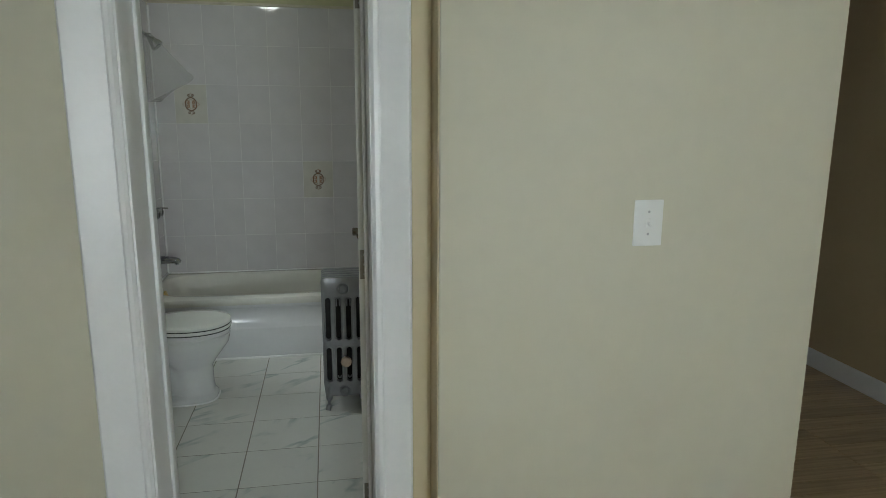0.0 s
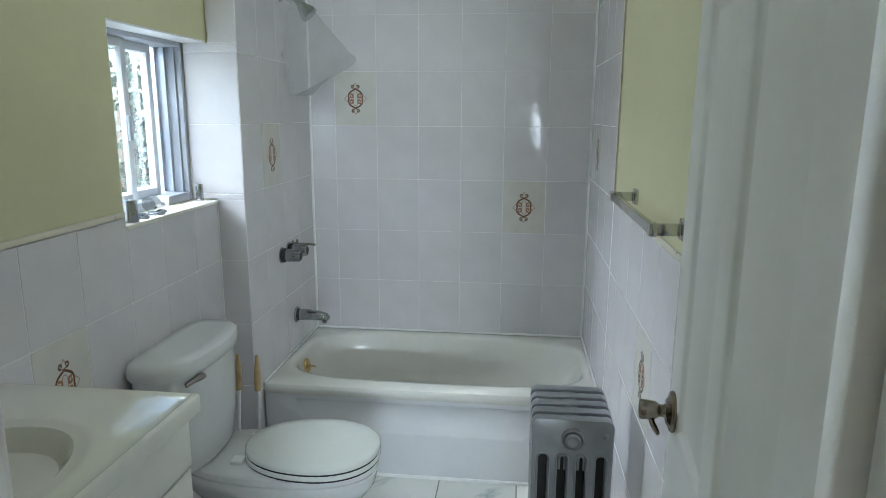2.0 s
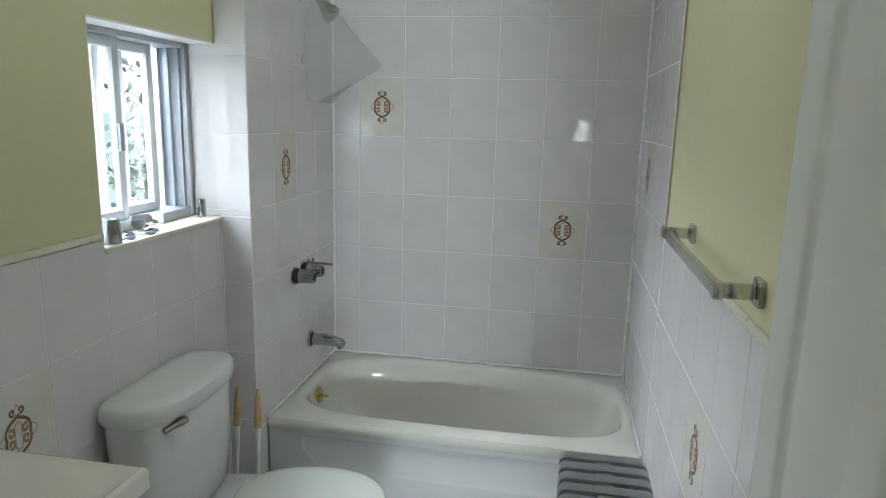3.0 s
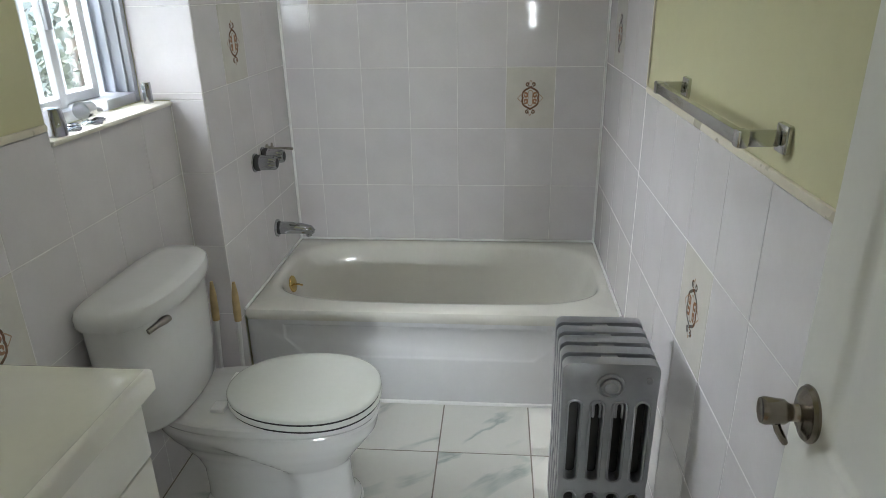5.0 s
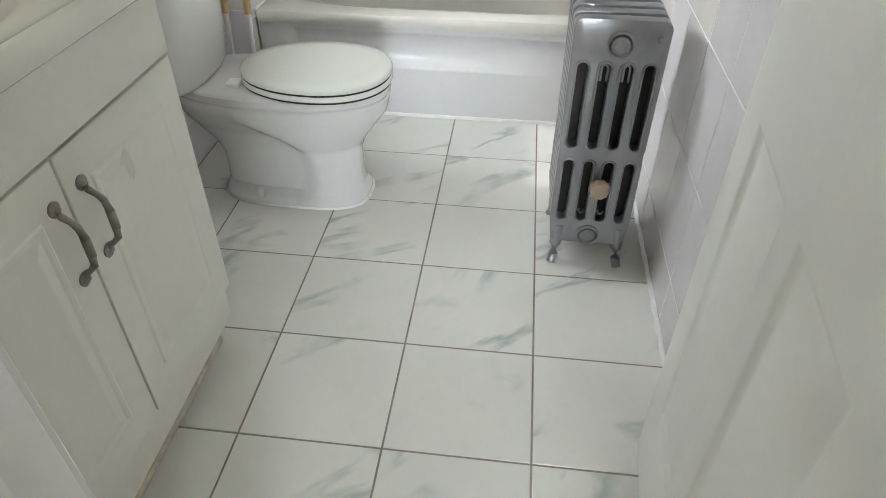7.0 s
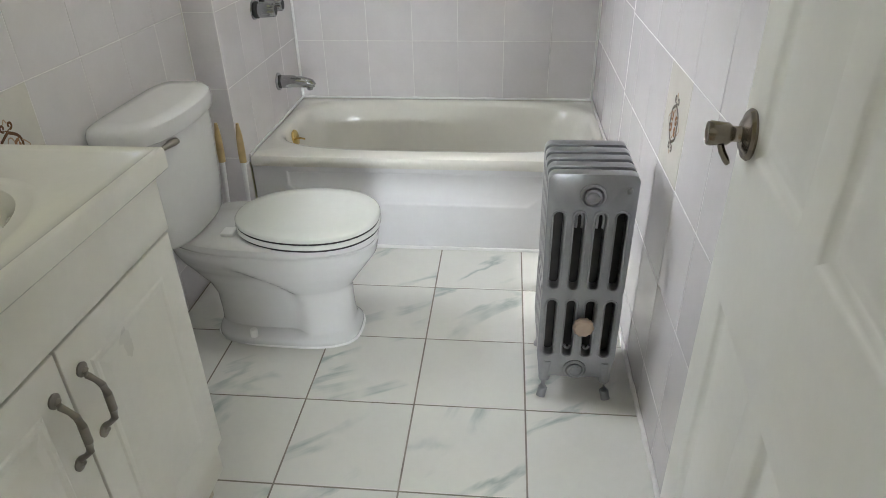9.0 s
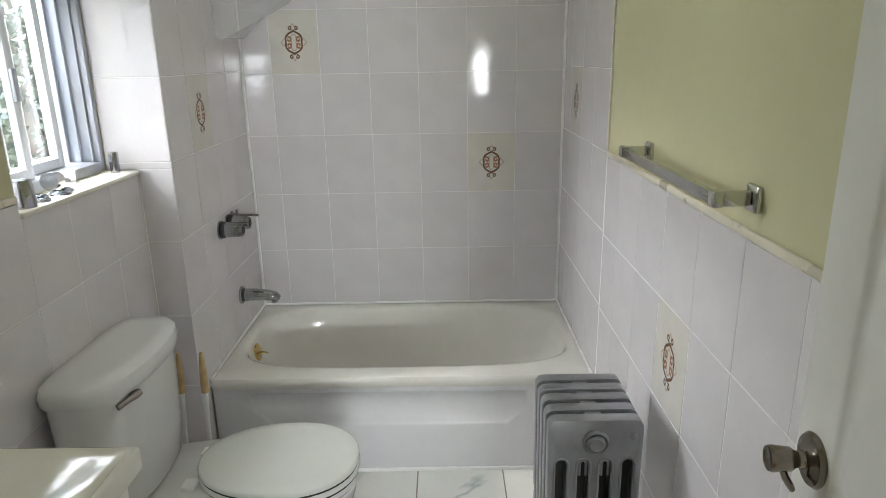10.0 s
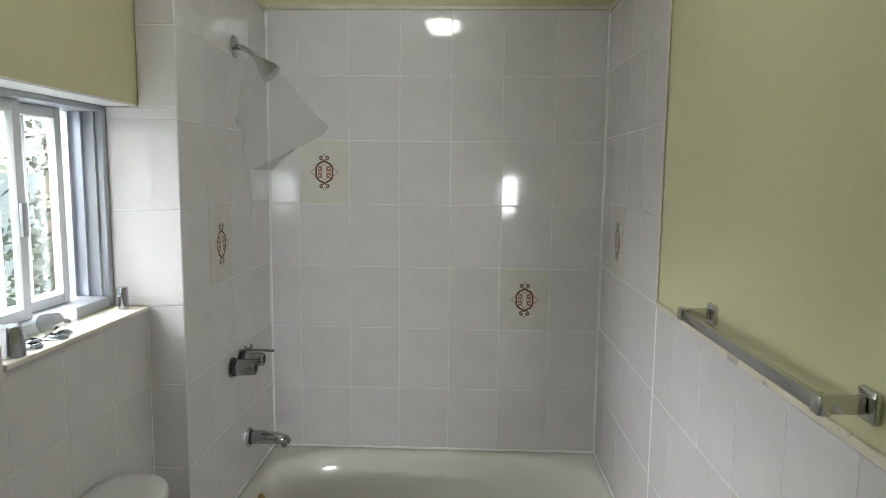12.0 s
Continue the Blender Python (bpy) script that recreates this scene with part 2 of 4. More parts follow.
def loft(bm, rings, cap0=True, cap1=True):
    """Skin over closed rings of equally many points."""
    vs = [[bm.verts.new(p) for p in ring] for ring in rings]
    n = len(vs[0])
    for a, b in zip(vs, vs[1:]):
        for i in range(n):
            bm.faces.new((a[i], a[(i + 1) % n], b[(i + 1) % n], b[i]))
    if cap0:
        bm.faces.new(vs[0][::-1])
    if cap1:
        bm.faces.new(vs[-1])
    return bm


def oval(cx, cy, z, rx, ry, power=2.0, n=48, pinch=0.0, front=0.0):
    """A level ring; power over 2 squares it off (front: another power for its +x half), pinch narrows its -x end."""
    ring = []
    for i in range(n):
        a = 2 * math.pi * i / n
        c, s = math.cos(a), math.sin(a)
        q = front if front and c > 0 else power
        x = math.copysign(abs(c) ** (2 / q), c)
        y = math.copysign(abs(s) ** (2 / q), s)
        ring.append((cx + rx * x, cy + ry * y * (1 - pinch * (1 - x) / 2), z))
    return ring


def turned(bm, profile, m, n=24):
    """A solid of revolution round the local z axis: profile of (radius, height)."""
    rings = [[m @ Vector((r * math.cos(2 * math.pi * i / n), r * math.sin(2 * math.pi * i / n), h)) for i in range(n)] for r, h in profile]
    return loft(bm, rings)


def tube(bm, points, radius, n=12, squash=1.0):
    """A round bar along points; radius a number or one a point."""
    pts = [Vector(p) for p in points]
    rings = []
    up = Vector((0, 0, 1))
    for i, p in enumerate(pts):
        d = (pts[min(i + 1, len(pts) - 1)] - pts[max(i - 1, 0)]).normalized()
        side = d.cross(up if abs(d.z) < 0.95 else Vector((0, 1, 0))).normalized()
        top = side.cross(d).normalized()
        r = radius[i] if isinstance(radius, (list, tuple)) else radius
        rings.append([p + side * r * math.cos(2 * math.pi * k / n) + top * r * squash * math.sin(2 * math.pi * k / n) for k in range(n)])
    return loft(bm, rings)


# ---- plan ----
TUB_Y, RIM = -0.742, 0.385
ROOM_X, WIN_X, CHASE_Y = 1.357, -0.11, -0.82
INNER_Y, HALL_Y = -2.768, -2.98
JAMB_L, JAMB_R, HEAD_Z = 0.643, 1.228, 2.05
CEIL = 2.46
DADO, DADO_R = 1.172, 1.164
ROW = 0.2555
COL = 0.205
SILL_Z, LINTEL_Z, WIN_Y0 = 1.15, 1.722, -1.408

# ---- large structure ----
floor = structure("floor", boxes(((-0.34, -2.98, -0.2), (1.5, 0.14, -0.003))), M_FGROUT, "bathroom floor of white marble-look tiles with grey grout", "floor")
hall_floor = structure("hall_floor", boxes(((-1.6, -7.0, -0.2), (4.5, -2.985, -0.004)), ((1.51, -2.984, -0.2), (4.5, 1.2, -0.004))), M_PLANK, "brown oak plank floor of the hall", "floor")
wall_back = structure("wall_back", boxes(((-0.34, 0.008, -0.003), (1.5, 0.14, CEIL))), M_YELLOW, "bathroom end wall, white glazed tile below yellow-green paint", "wall")
wall_right = structure("wall_right", boxes(((ROOM_X + 0.005, INNER_Y, -0.003), (1.5, 0.007, CEIL))), M_YELLOW, "yellow-green painted wall over white tiled dado", "wall")
wall_window = structure("wall_window", boxes(
    ((-0.34, INNER_Y, -0.003), (WIN_X - 0.005, WIN_Y0, CEIL)),
    ((-0.34, WIN_Y0, -0.003), (WIN_X - 0.005, CHASE_Y + 0.005, SILL_Z - 0.016)),
    ((-0.34, WIN_Y0, LINTEL_Z), (WIN_X - 0.005, CHASE_Y + 0.005, CEIL))), M_YELLOW, "yellow-green painted wall with a small window over tiled dado", "wall")
wall_chase = structure("wall_chase", boxes(((-0.34, CHASE_Y + 0.007, -0.003), (-0.008, 0.007, CEIL))), M_YELLOW, "white tiled pipe chase at the tap end of the bath", "wall")
wall_door = structure("wall_door", boxes(
    ((-1.6, HALL_Y, -0.003), (JAMB_L - 0.02, INNER_Y - 0.001, CEIL)),
    ((JAMB_L - 0.02, HALL_Y, HEAD_Z + 0.02), (JAMB_R + 0.02, INNER_Y - 0.001, CEIL)),
    ((JAMB_R + 0.02, HALL_Y, -0.003), (1.51, INNER_Y - 0.001, CEIL))), M_BEIGE, "beige painted hall wall with the bathroom doorway", "wall")
wall_switch = structure("wall_switch", boxes(((1.393, -3.09, -0.003), (2.49, HALL_Y - 0.001, CEIL)), ((1.511, HALL_Y - 0.0005, -0.003), (2.49, 1.2, CEIL)), r=0.004), M_BEIGE, "beige painted projecting hall wall with a light switch", "wall")
# beige paint turned tan: the far room's dim warm light is in the colour
M_DIM_BEIGE = material("dimmed_beige_wall_paint", (0.46, 0.36, 0.22), 0.7, scale=2, vary=0.04, bump=0.1, bump_scale=150)
# ochre for the recessed return faces, yellower than the beige walls
M_OCHRE = material("ochre_return_colour", (0.60, 0.51, 0.33), 0.55, scale=2, vary=0.03, bump=0.05, bump_scale=150)
structure("wall_return", boxes(((1.3885, -3.0885, -0.002), (1.3925, HALL_Y - 0.0045, CEIL - 0.001)), ((JAMB_R + 0.1095, HALL_Y - 0.0042, -0.002), (1.3925, HALL_Y - 0.0003, CEIL - 0.001)), r=0.001), M_OCHRE, "ochre coloured return between door casing and hall wall", "wall")
wall_far = structure("wall_far", boxes(((3.96, -7.0, -0.003), (4.35, 1.2, CEIL)), ((2.491, 1.1, -0.003), (3.959, 1.2, CEIL))), M_DIM_BEIGE, "beige wall of the unlit room beyond the hall, dimness put into its colour", "wall")
wall_hall = structure("wall_hall", boxes(
    ((-1.6, -7.0, -0.003), (1.27, -6.8, CEIL)), ((2.23, -7.0, -0.003), (3.959, -6.8, CEIL)),
    ((1.27, -7.0, -0.003), (2.23, -6.8, 0.90)), ((1.27, -7.0, 1.56), (2.23, -6.8, CEIL)),
    ((-1.75, -7.0, -0.003), (-1.601, -2.85, CEIL))), M_BEIGE, "beige hall walls with one window at the end", "wall")
ceiling = structure("ceiling", boxes(((-1.75, -7.0, CEIL + 0.001), (4.35, -2.771, CEIL + 0.15)), ((-0.34, -2.770, CEIL + 0.001), (4.35, 1.2, CEIL + 0.15))), M_CEIL, "plain white painted ceiling", "ceiling")
header = structure("door_header", boxes(((2.491, -3.09, 2.12), (3.959, -2.98, CEIL))), M_BEIGE, "beige header over the opening to the far room", "wall")


# ---- trim: door frame, caps, baseboards ----
def door_frame():
    top = thing("door_frame", "white gloss painted door casing and jambs with worn edges", "door frame", (JAMB_L, HALL_Y, 0), kind="structure")
    for x0, x1 in ((JAMB_L - 0.019, JAMB_L), (JAMB_R, JAMB_R + 0.019)):
        part("jamb", boxes(((x0, HALL_Y - 0.004, 0), (x1, INNER_Y + 0.004, HEAD_Z)), r=0.002), M_TRIM, top)
    part("head_jamb", boxes(((JAMB_L - 0.019, HALL_Y - 0.004, HEAD_Z), (JAMB_R + 0.019, INNER_Y + 0.004, HEAD_Z + 0.018)), r=0.002), M_TRIM, top)
    stop_y = INNER_Y - 0.045
    for x0, x1 in ((JAMB_L + 0.0005, JAMB_L + 0.011), (JAMB_R - 0.011, JAMB_R - 0.0005)):
        part("door_stop", boxes(((x0, stop_y - 0.035, 0.013), (x1, stop_y, HEAD_Z - 0.001)), r=0.003), M_TRIM, top)
    part("door_stop", boxes(((JAMB_L + 0.012, stop_y - 0.035, HEAD_Z - 0.011), (JAMB_R - 0.012, stop_y, HEAD_Z - 0.0005)), r=0.003), M_TRIM, top)

    def casing(x_in, x_out, y_face, side):
        bm = bmesh.new()
        s = 1 if x_out > x_in else -1
        w = abs(x_out - x_in)
        f = side
        prof = ((0, 0.010), (0.008, 0.017), (0.018, 0.017), (0.024, 0.012), (0.03, 0.015), (w - 0.03, 0.018), (w - 0.022, 0.024), (w - 0.006, 0.026), (w, 0.02))
        for z0, z1 in ((0, HEAD_Z + 0.1),):
            pts = [(x_in + s * a, y_face + f * b) for a, b in prof] + [(x_out, y_face), (x_in, y_face)]
            loft(bm, [[(x, y, z0) for x, y in pts], [(x, y, z1) for x, y in pts]])
        return bm

    part("casing", casing(JAMB_L - 0.006, JAMB_L - 0.125, HALL_Y, -1), M_TRIM, top)
    part("casing", casing(JAMB_R + 0.004, JAMB_R + 0.106, HALL_Y, -1), M_TRIM, top)
    part("head_casing", boxes(((JAMB_L - 0.124, HALL_Y - 0.018, HEAD_Z + 0.1), (JAMB_R + 0.106, HALL_Y, HEAD_Z + 0.2)), r=0.003), M_TRIM, top)
    part("casing", casing(JAMB_L - 0.002, JAMB_L - 0.1, INNER_Y, 1), M_TRIM, top)
    part("head_casing", boxes(((JAMB_L - 0.1, INNER_Y, HEAD_Z + 0.1), (JAMB_R + 0.1, INNER_Y + 0.018, HEAD_Z + 0.19)), r=0.003), M_TRIM, top)
    plate = part("strike_plate", boxes(((JAMB_L - 0.001, INNER_Y - 0.034, 0.975), (JAMB_L + 0.0015, INNER_Y - 0.006, 1.045)), r=0.0006), M_NICKEL, top, "dull steel strike plate")
    part("latch_hole", boxes(((JAMB_L + 0.001, INNER_Y - 0.027, 0.995), (JAMB_L + 0.0022, INNER_Y - 0.013, 1.025))), M_DARK, plate)
    return top


door_frame()
structure("threshold", boxes(((JAMB_L, HALL_Y - 0.03, -0.003), (JAMB_R, INNER_Y + 0.01, 0.012)), r=0.004), M_SADDLE, "worn white marble door saddle", "threshold")


def baseboard(lo, hi):
    bm = bmesh.new()
    rbox(bm, lo, hi, 0.004)
    structure("baseboard", bm, M_TRIM, "white painted wooden baseboard in the hall", "baseboard")


baseboard((3.946, -6.79, 0), (3.96, 1.09, 0.11))
baseboard((1.40, -3.104, 0), (2.486, -3.0905, 0.11))
baseboard((2.4905, -3.08, 0), (2.504, 1.09, 0.11))
baseboard((-1.59, HALL_Y - 0.014, 0), (JAMB_L - 0.13, HALL_Y - 0.0005, 0.11))


# ---- bath ----
def bathtub():
    top = thing("bathtub", "ivory enamelled alcove bathtub with white apron", "bathtub", (0.68, TUB_Y / 2, 0))
    n = 96
    x0, x1, y0, y1 = 0.003, ROOM_X - 0.003, TUB_Y, -0.003
    cx, cy = (x0 + x1) / 2, (y0 + y1) / 2

    def rect(inset, z):
        ring = []
        hx, hy = (x1 - x0) / 2 - inset, (y1 - y0) / 2 - inset
        for i in range(n):
            a = 2 * math.pi * i / n
            c, s = math.cos(a), math.sin(a)
            k = 1 / max(abs(c), abs(s))
            ring.append((cx + hx * c * k, cy + hy * s * k, z))
        return ring

    ix, iy, rx, ry = 0.684, -0.357, 0.640, 0.298
    rings = [rect(0.006, RIM - 0.045), rect(0.0, RIM - 0.035), rect(0.0, RIM - 0.014), rect(0.004, RIM - 0.004), rect(0.012, RIM)]
    rings += [oval(ix, iy, RIM + dz, rx + d, ry + d, p, n) for dz, d, p in ((0.001, 0.022, 3.9), (0.0, 0.01, 3.8), (-0.006, 0.0, 3.7), (-0.02, -0.008, 3.6))]
    rings += [oval(ix + dx, iy, z, rx - a, ry - b, 3.4, n) for z, a, b, dx in ((0.30, 0.025, 0.018, -0.004), (0.20, 0.055, 0.035, -0.012), (0.11, 0.10, 0.055, -0.02), (0.07, 0.15, 0.085, -0.025), (0.055, 0.22, 0.13, -0.03), (0.05, 0.40, 0.2, -0.03))]
    part("basin", loft(bmesh.new(), rings, cap0=False), M_TUB, top)

    # apron with a shallow pressed panel
    bm = bmesh.new()
    f, b = TUB_Y + 0.006, TUB_Y + 0.02
    outer = [(x0, 0.001), (x1, 0.001), (x1, RIM - 0.037), (x0, RIM - 0.037)]
    panel = [(0.20, 0.185), (1.06, 0.185), (1.13, 0.235), (1.13, 0.325), (0.13, 0.325), (0.13, 0.265)]
    # panel border sinks by stages
    mid = Vector((0.64, 0.26))

    def shrink(pts, d):
        res = []
        for p in pts:
            v = Vector(p) - mid
            res.append((mid.x + v.x * (1 - d / abs(v.x)) if abs(v.x) > d else mid.x, mid.y + v.y * (1 - d / max(abs(v.y), 0.03))))
        return res

    o = [bm.verts.new((x, f, z)) for x, z in outer]
    p1 = [bm.verts.new((x, f, z)) for x, z in panel]
    p2 = [bm.verts.new((x, f + 0.004, z)) for x, z in shrink(panel, 0.006)]
    p3 = [bm.verts.new((x, f + 0.010, z)) for x, z in shrink(panel, 0.014)]
    for fc in ((o[0], o[1], p1[1], p1[0]), (o[1], p1[2], p1[1]), (o[1], o[2], p1[3], p1[2]), (o[2], o[3], p1[4], p1[3]), (o[3], p1[5], p1[4]), (o[3], o[0], p1[0], p1[5])):
        bm.faces.new(fc)
    for a, c in ((p1, p2), (p2, p3)):
        for i in range(6):
            bm.faces.new((a[i], a[(i + 1) % 6], c[(i + 1) % 6], c[i]))
    bm.faces.new(p3)
    ob = [bm.verts.new((x, b + 0.01, z)) for x, z in outer]
    for i in range(4):
        bm.faces.new((o[i], o[(i + 1) % 4], ob[(i + 1) % 4], ob[i]))
    bm.faces.new(ob[::-1])
    part("apron", bm, M_APRON, top, "white enamelled apron with pressed panel")

    bm = bmesh.new()
    turned(bm, ((0.033, 0), (0.036, 0.004), (0.034, 0.009), (0.02, 0.012), (0.0, 0.013)), pose(0.064, -0.385, 0.322, 0, 80, 0))
    plate = part("overflow_plate", bm, M_BRASS, top, "brass overflow plate")
    bm = bmesh.new()
    tube(bm, ((0.074, -0.385, 0.324), (0.092, -0.385, 0.322), (0.110, -0.387, 0.319)), 0.004)
    part("trip_lever", bm, M_BRASS, plate)
    # bead of caulk along the walls and the floor
    bm = bmesh.new()
    tube(bm, [(0.004 + (ROOM_X - 0.008) * i / 30, -0.004, RIM + 0.001 + 0.0015 * math.sin(i * 1.7)) for i in range(31)], 0.005, 8)
    tube(bm, [(0.004, -0.01 + (TUB_Y + 0.01) * i / 20, RIM + 0.001) for i in range(21)], 0.005, 8)
    tube(bm, [(ROOM_X - 0.004, -0.01 + (TUB_Y + 0.01) * i / 20, RIM + 0.001) for i in range(21)], 0.005, 8)
    tube(bm, [(0.004 + (ROOM_X - 0.008) * i / 40, TUB_Y + 0.004, 0.003 + 0.001 * math.sin(i * 2.3)) for i in range(41)], 0.008, 8)
    tube(bm, ((0.004, -0.004, RIM + 0.004), (0.004, -0.004, 2.16)), 0.006, 8)
    tube(bm, ((ROOM_X - 0.004, -0.004, RIM + 0.004), (ROOM_X - 0.004, -0.004, 2.16)), 0.006, 8)
    part("caulk_bead", bm, M_CAULK, top, "white silicone bead")


bathtub()


def tub_spout():
    bm = bmesh.new()
    y, z = -0.31, 0.545
    tube(bm, ((0.018, y, z), (0.02, y, z), (0.06, y, z + 0.001), (0.11, y, z - 0.002), (0.142, y, z - 0.008), (0.152, y, z - 0.016), (0.153, y, z - 0.022)),
         [0.024, 0.027, 0.0255, 0.0225, 0.02, 0.014, 0.006], 24)
    top = tagged(part("tub_spout", bm, M_CHROME), "polished chrome bath spout on the tiled wall", "spout")
    bm = bmesh.new()
    turned(bm, ((0.012, 0), (0.012, 0.012), (0.009, 0.013)), pose(0.135, y, z - 0.034))
    part("outlet", bm, M_CHROME, top)
    bm = bmesh.new()
    turned(bm, ((0.037, 0.001), (0.037, 0.006), (0.033, 0.010), (0.026, 0.010)), pose(0, y, z, 0, 90, 0))
    part("escutcheon", bm, M_CHROME, top)
    bm = bmesh.new()
    turned(bm, ((0.0275, 0.0095), (0.0275, 0.0125), (0.019, 0.013), (0.019, 0.02)), pose(0, y, z, 0, 90, 0))
    part("gap_ring", bm, M_DARK, top, "dark gap behind the spout")


def tub_taps():
    top = thing("tub_tap", "chrome two-handle bath mixer with a diverter lever", "tap", (0.0, -0.43, 0.85))
    for y, z in ((-0.467, 0.862), (-0.378, 0.867)):
        bm = bmesh.new()
        m = pose(0, y, z, 0, 90, 0)
        turned(bm, ((0.036, 0.001), (0.035, 0.006), (0.028, 0.009), (0.02, 0.010)), m)
        part("escutcheon", bm, M_CHROME, top)
        bm = bmesh.new()
        turned(bm, ((0.031, 0.0095), (0.031, 0.018), (0.012, 0.019), (0.012, 0.024)), m)
        part("gap_ring", bm, M_DARK, top, "dark rubber gap behind the handle")
        bm = bmesh.new()
        rings = []
        for h, k in ((0.022, 0.9), (0.024, 1.0), (0.03, 1.02), (0.078, 0.9), (0.086, 0.82), (0.088, 0.68), (0.086, 0.62)):
            rings.append([m @ Vector(((0.027 * k * (1 + 0.06 * math.cos(10 * 2 * math.pi * i / 80))) * math.cos(2 * math.pi * i / 80), (0.027 * k * (1 + 0.06 * math.cos(10 * 2 * math.pi * i / 80))) * math.sin(2 * math.pi * i / 80), h)) for i in range(80)])
        loft(bm, rings)
        handle = part("handle", bm, M_CHROME, top, "fluted chrome handle")
        bm = bmesh.new()
        turned(bm, ((0.0185, 0.0845), (0.0185, 0.0875), (0.0, 0.0875)), m)
        part("index_cap", bm, M_DARK, handle)
    bm = bmesh.new()
    turned(bm, ((0.016, 0.001), (0.015, 0.006), (0.008, 0.008), (0.008, 0.03), (0.0, 0.031)), pose(0, -0.325, 0.886, 0, 90, 0), 20)
    tube(bm, ((0.025, -0.325, 0.886), (0.07, -0.325, 0.886), (0.108, -0.325, 0.884)), [0.0055, 0.005, 0.0055], 10)
    tube(bm, ((0.024, -0.325, 0.886), (0.024, -0.325, 0.908)), [0.007, 0.004], 10)
    part("diverter", bm, M_NICKEL, top, "dark diverter lever")


def shower_head():
    top = thing("shower_head", "chrome shower head on a bent wall arm", "shower head", (0, -0.36, 1.965))
    bm = bmesh.new()
    turned(bm, ((0.038, 0.001), (0.036, 0.006), (0.02, 0.012), (0.012, 0.013)), pose(0, -0.36, 1.965, 0, 90, 0))
    part("flange", bm, M_CHROME, top)
    bm = bmesh.new()
    tube(bm, ((0.005, -0.36, 1.965), (0.03, -0.36, 1.962), (0.055, -0.36, 1.948), (0.085, -0.36, 1.92)), 0.0095, 14)
    part("arm", bm, M_CHROME, top)
    bm = bmesh.new()
    turned(bm, ((0.011, 0), (0.016, 0.012), (0.02, 0.022), (0.036, 0.056), (0.037, 0.074), (0.028, 0.077), (0.0, 0.075)), look((0.08, -0.36, 1.925), (0.025, -0.36, 1.983)) , 28)
    part("head", bm, M_BRUSH, top)


def plastic_bag():
    """Film bag tied at the shower arm and hanging over the head."""
    rings = []
    n = 40
    for k in range(25):
        f = k / 24
        cx = 0.075 + 0.085 * min(1.0, f * 1.5)
        z = 1.945 - 0.40 * f
        rx = 0.016 + 0.125 * min(1.0, f * 1.7) ** 0.8
        ry = 0.014 + 0.05 * min(1.0, f * 2.0) ** 0.8
        if f > 0.72:
            q = (f - 0.72) / 0.28
            cx -= 0.04 * q
            rx *= 1 - 0.42 * q ** 1.8
            ry *= 1 - 0.7 * q
        ring = []
        for i in range(n):
            a = 2 * math.pi * i / n
            w = 1 + 0.14 * (noise.noise(Vector((1.3 * math.cos(a), 1.3 * math.sin(a), f * 2.2))) + 0.3 * math.sin(3 * a + 2 * f)) * (0.3 + 0.7 * f)
            lift = 0.075 * max(0.0, math.cos(a)) * max(0.0, (f - 0.55) / 0.45)
            w += 0.05 * math.sin(7 * a + 5 * noise.noise(Vector((f * 4, 2.0, math.cos(a))))) * min(1.0, f * 2) + 0.06 * abs(noise.noise(Vector((3.1 * math.cos(a), 3.1 * math.sin(a), f * 7))))
            ring.append((cx + rx * w * math.cos(a), -0.36 + ry * w * math.sin(a), z + lift))
        rings.append(ring)
    bm = loft(bmesh.new(), rings, cap0=False)
    bag = tagged(part("plastic_bag", bm, M_BAG), "crumpled clear plastic bag tied over the shower head", "bag")
    bm = bmesh.new()
    tube(bm, [(0.075 + 0.017 * math.cos(a * 0.5), -0.36 + 0.016 * math.sin(a * 0.5), 1.944) for a in range(14)], 0.003, 8)
    part("tie", bm, M_BAG, bag)


tub_spout()
tub_taps()
shower_head()
plastic_bag()

# ---- toilet ----
TC = -1.272


def waist(ring):
    """Draws in the pedestal's flanks behind its front column, between the foot flange and the bowl."""
    z = ring[0][2]
    deep = 0.30 * min(1, max(0, (z - 0.028) / 0.014)) * min(1, max(0, (0.33 - z) / 0.10))
    q = min(1, max(0, (z - 0.13) / 0.18))
    edge = 0.375 - 0.17 * q * q
    out = []
    for x, y, _ in ring:
        f = min(1, max(0, (edge - x) / 0.07))
        f = f * f * (3 - 2 * f)
        out.append((x, TC + (y - TC) * (1 - deep * f), z))
    return out


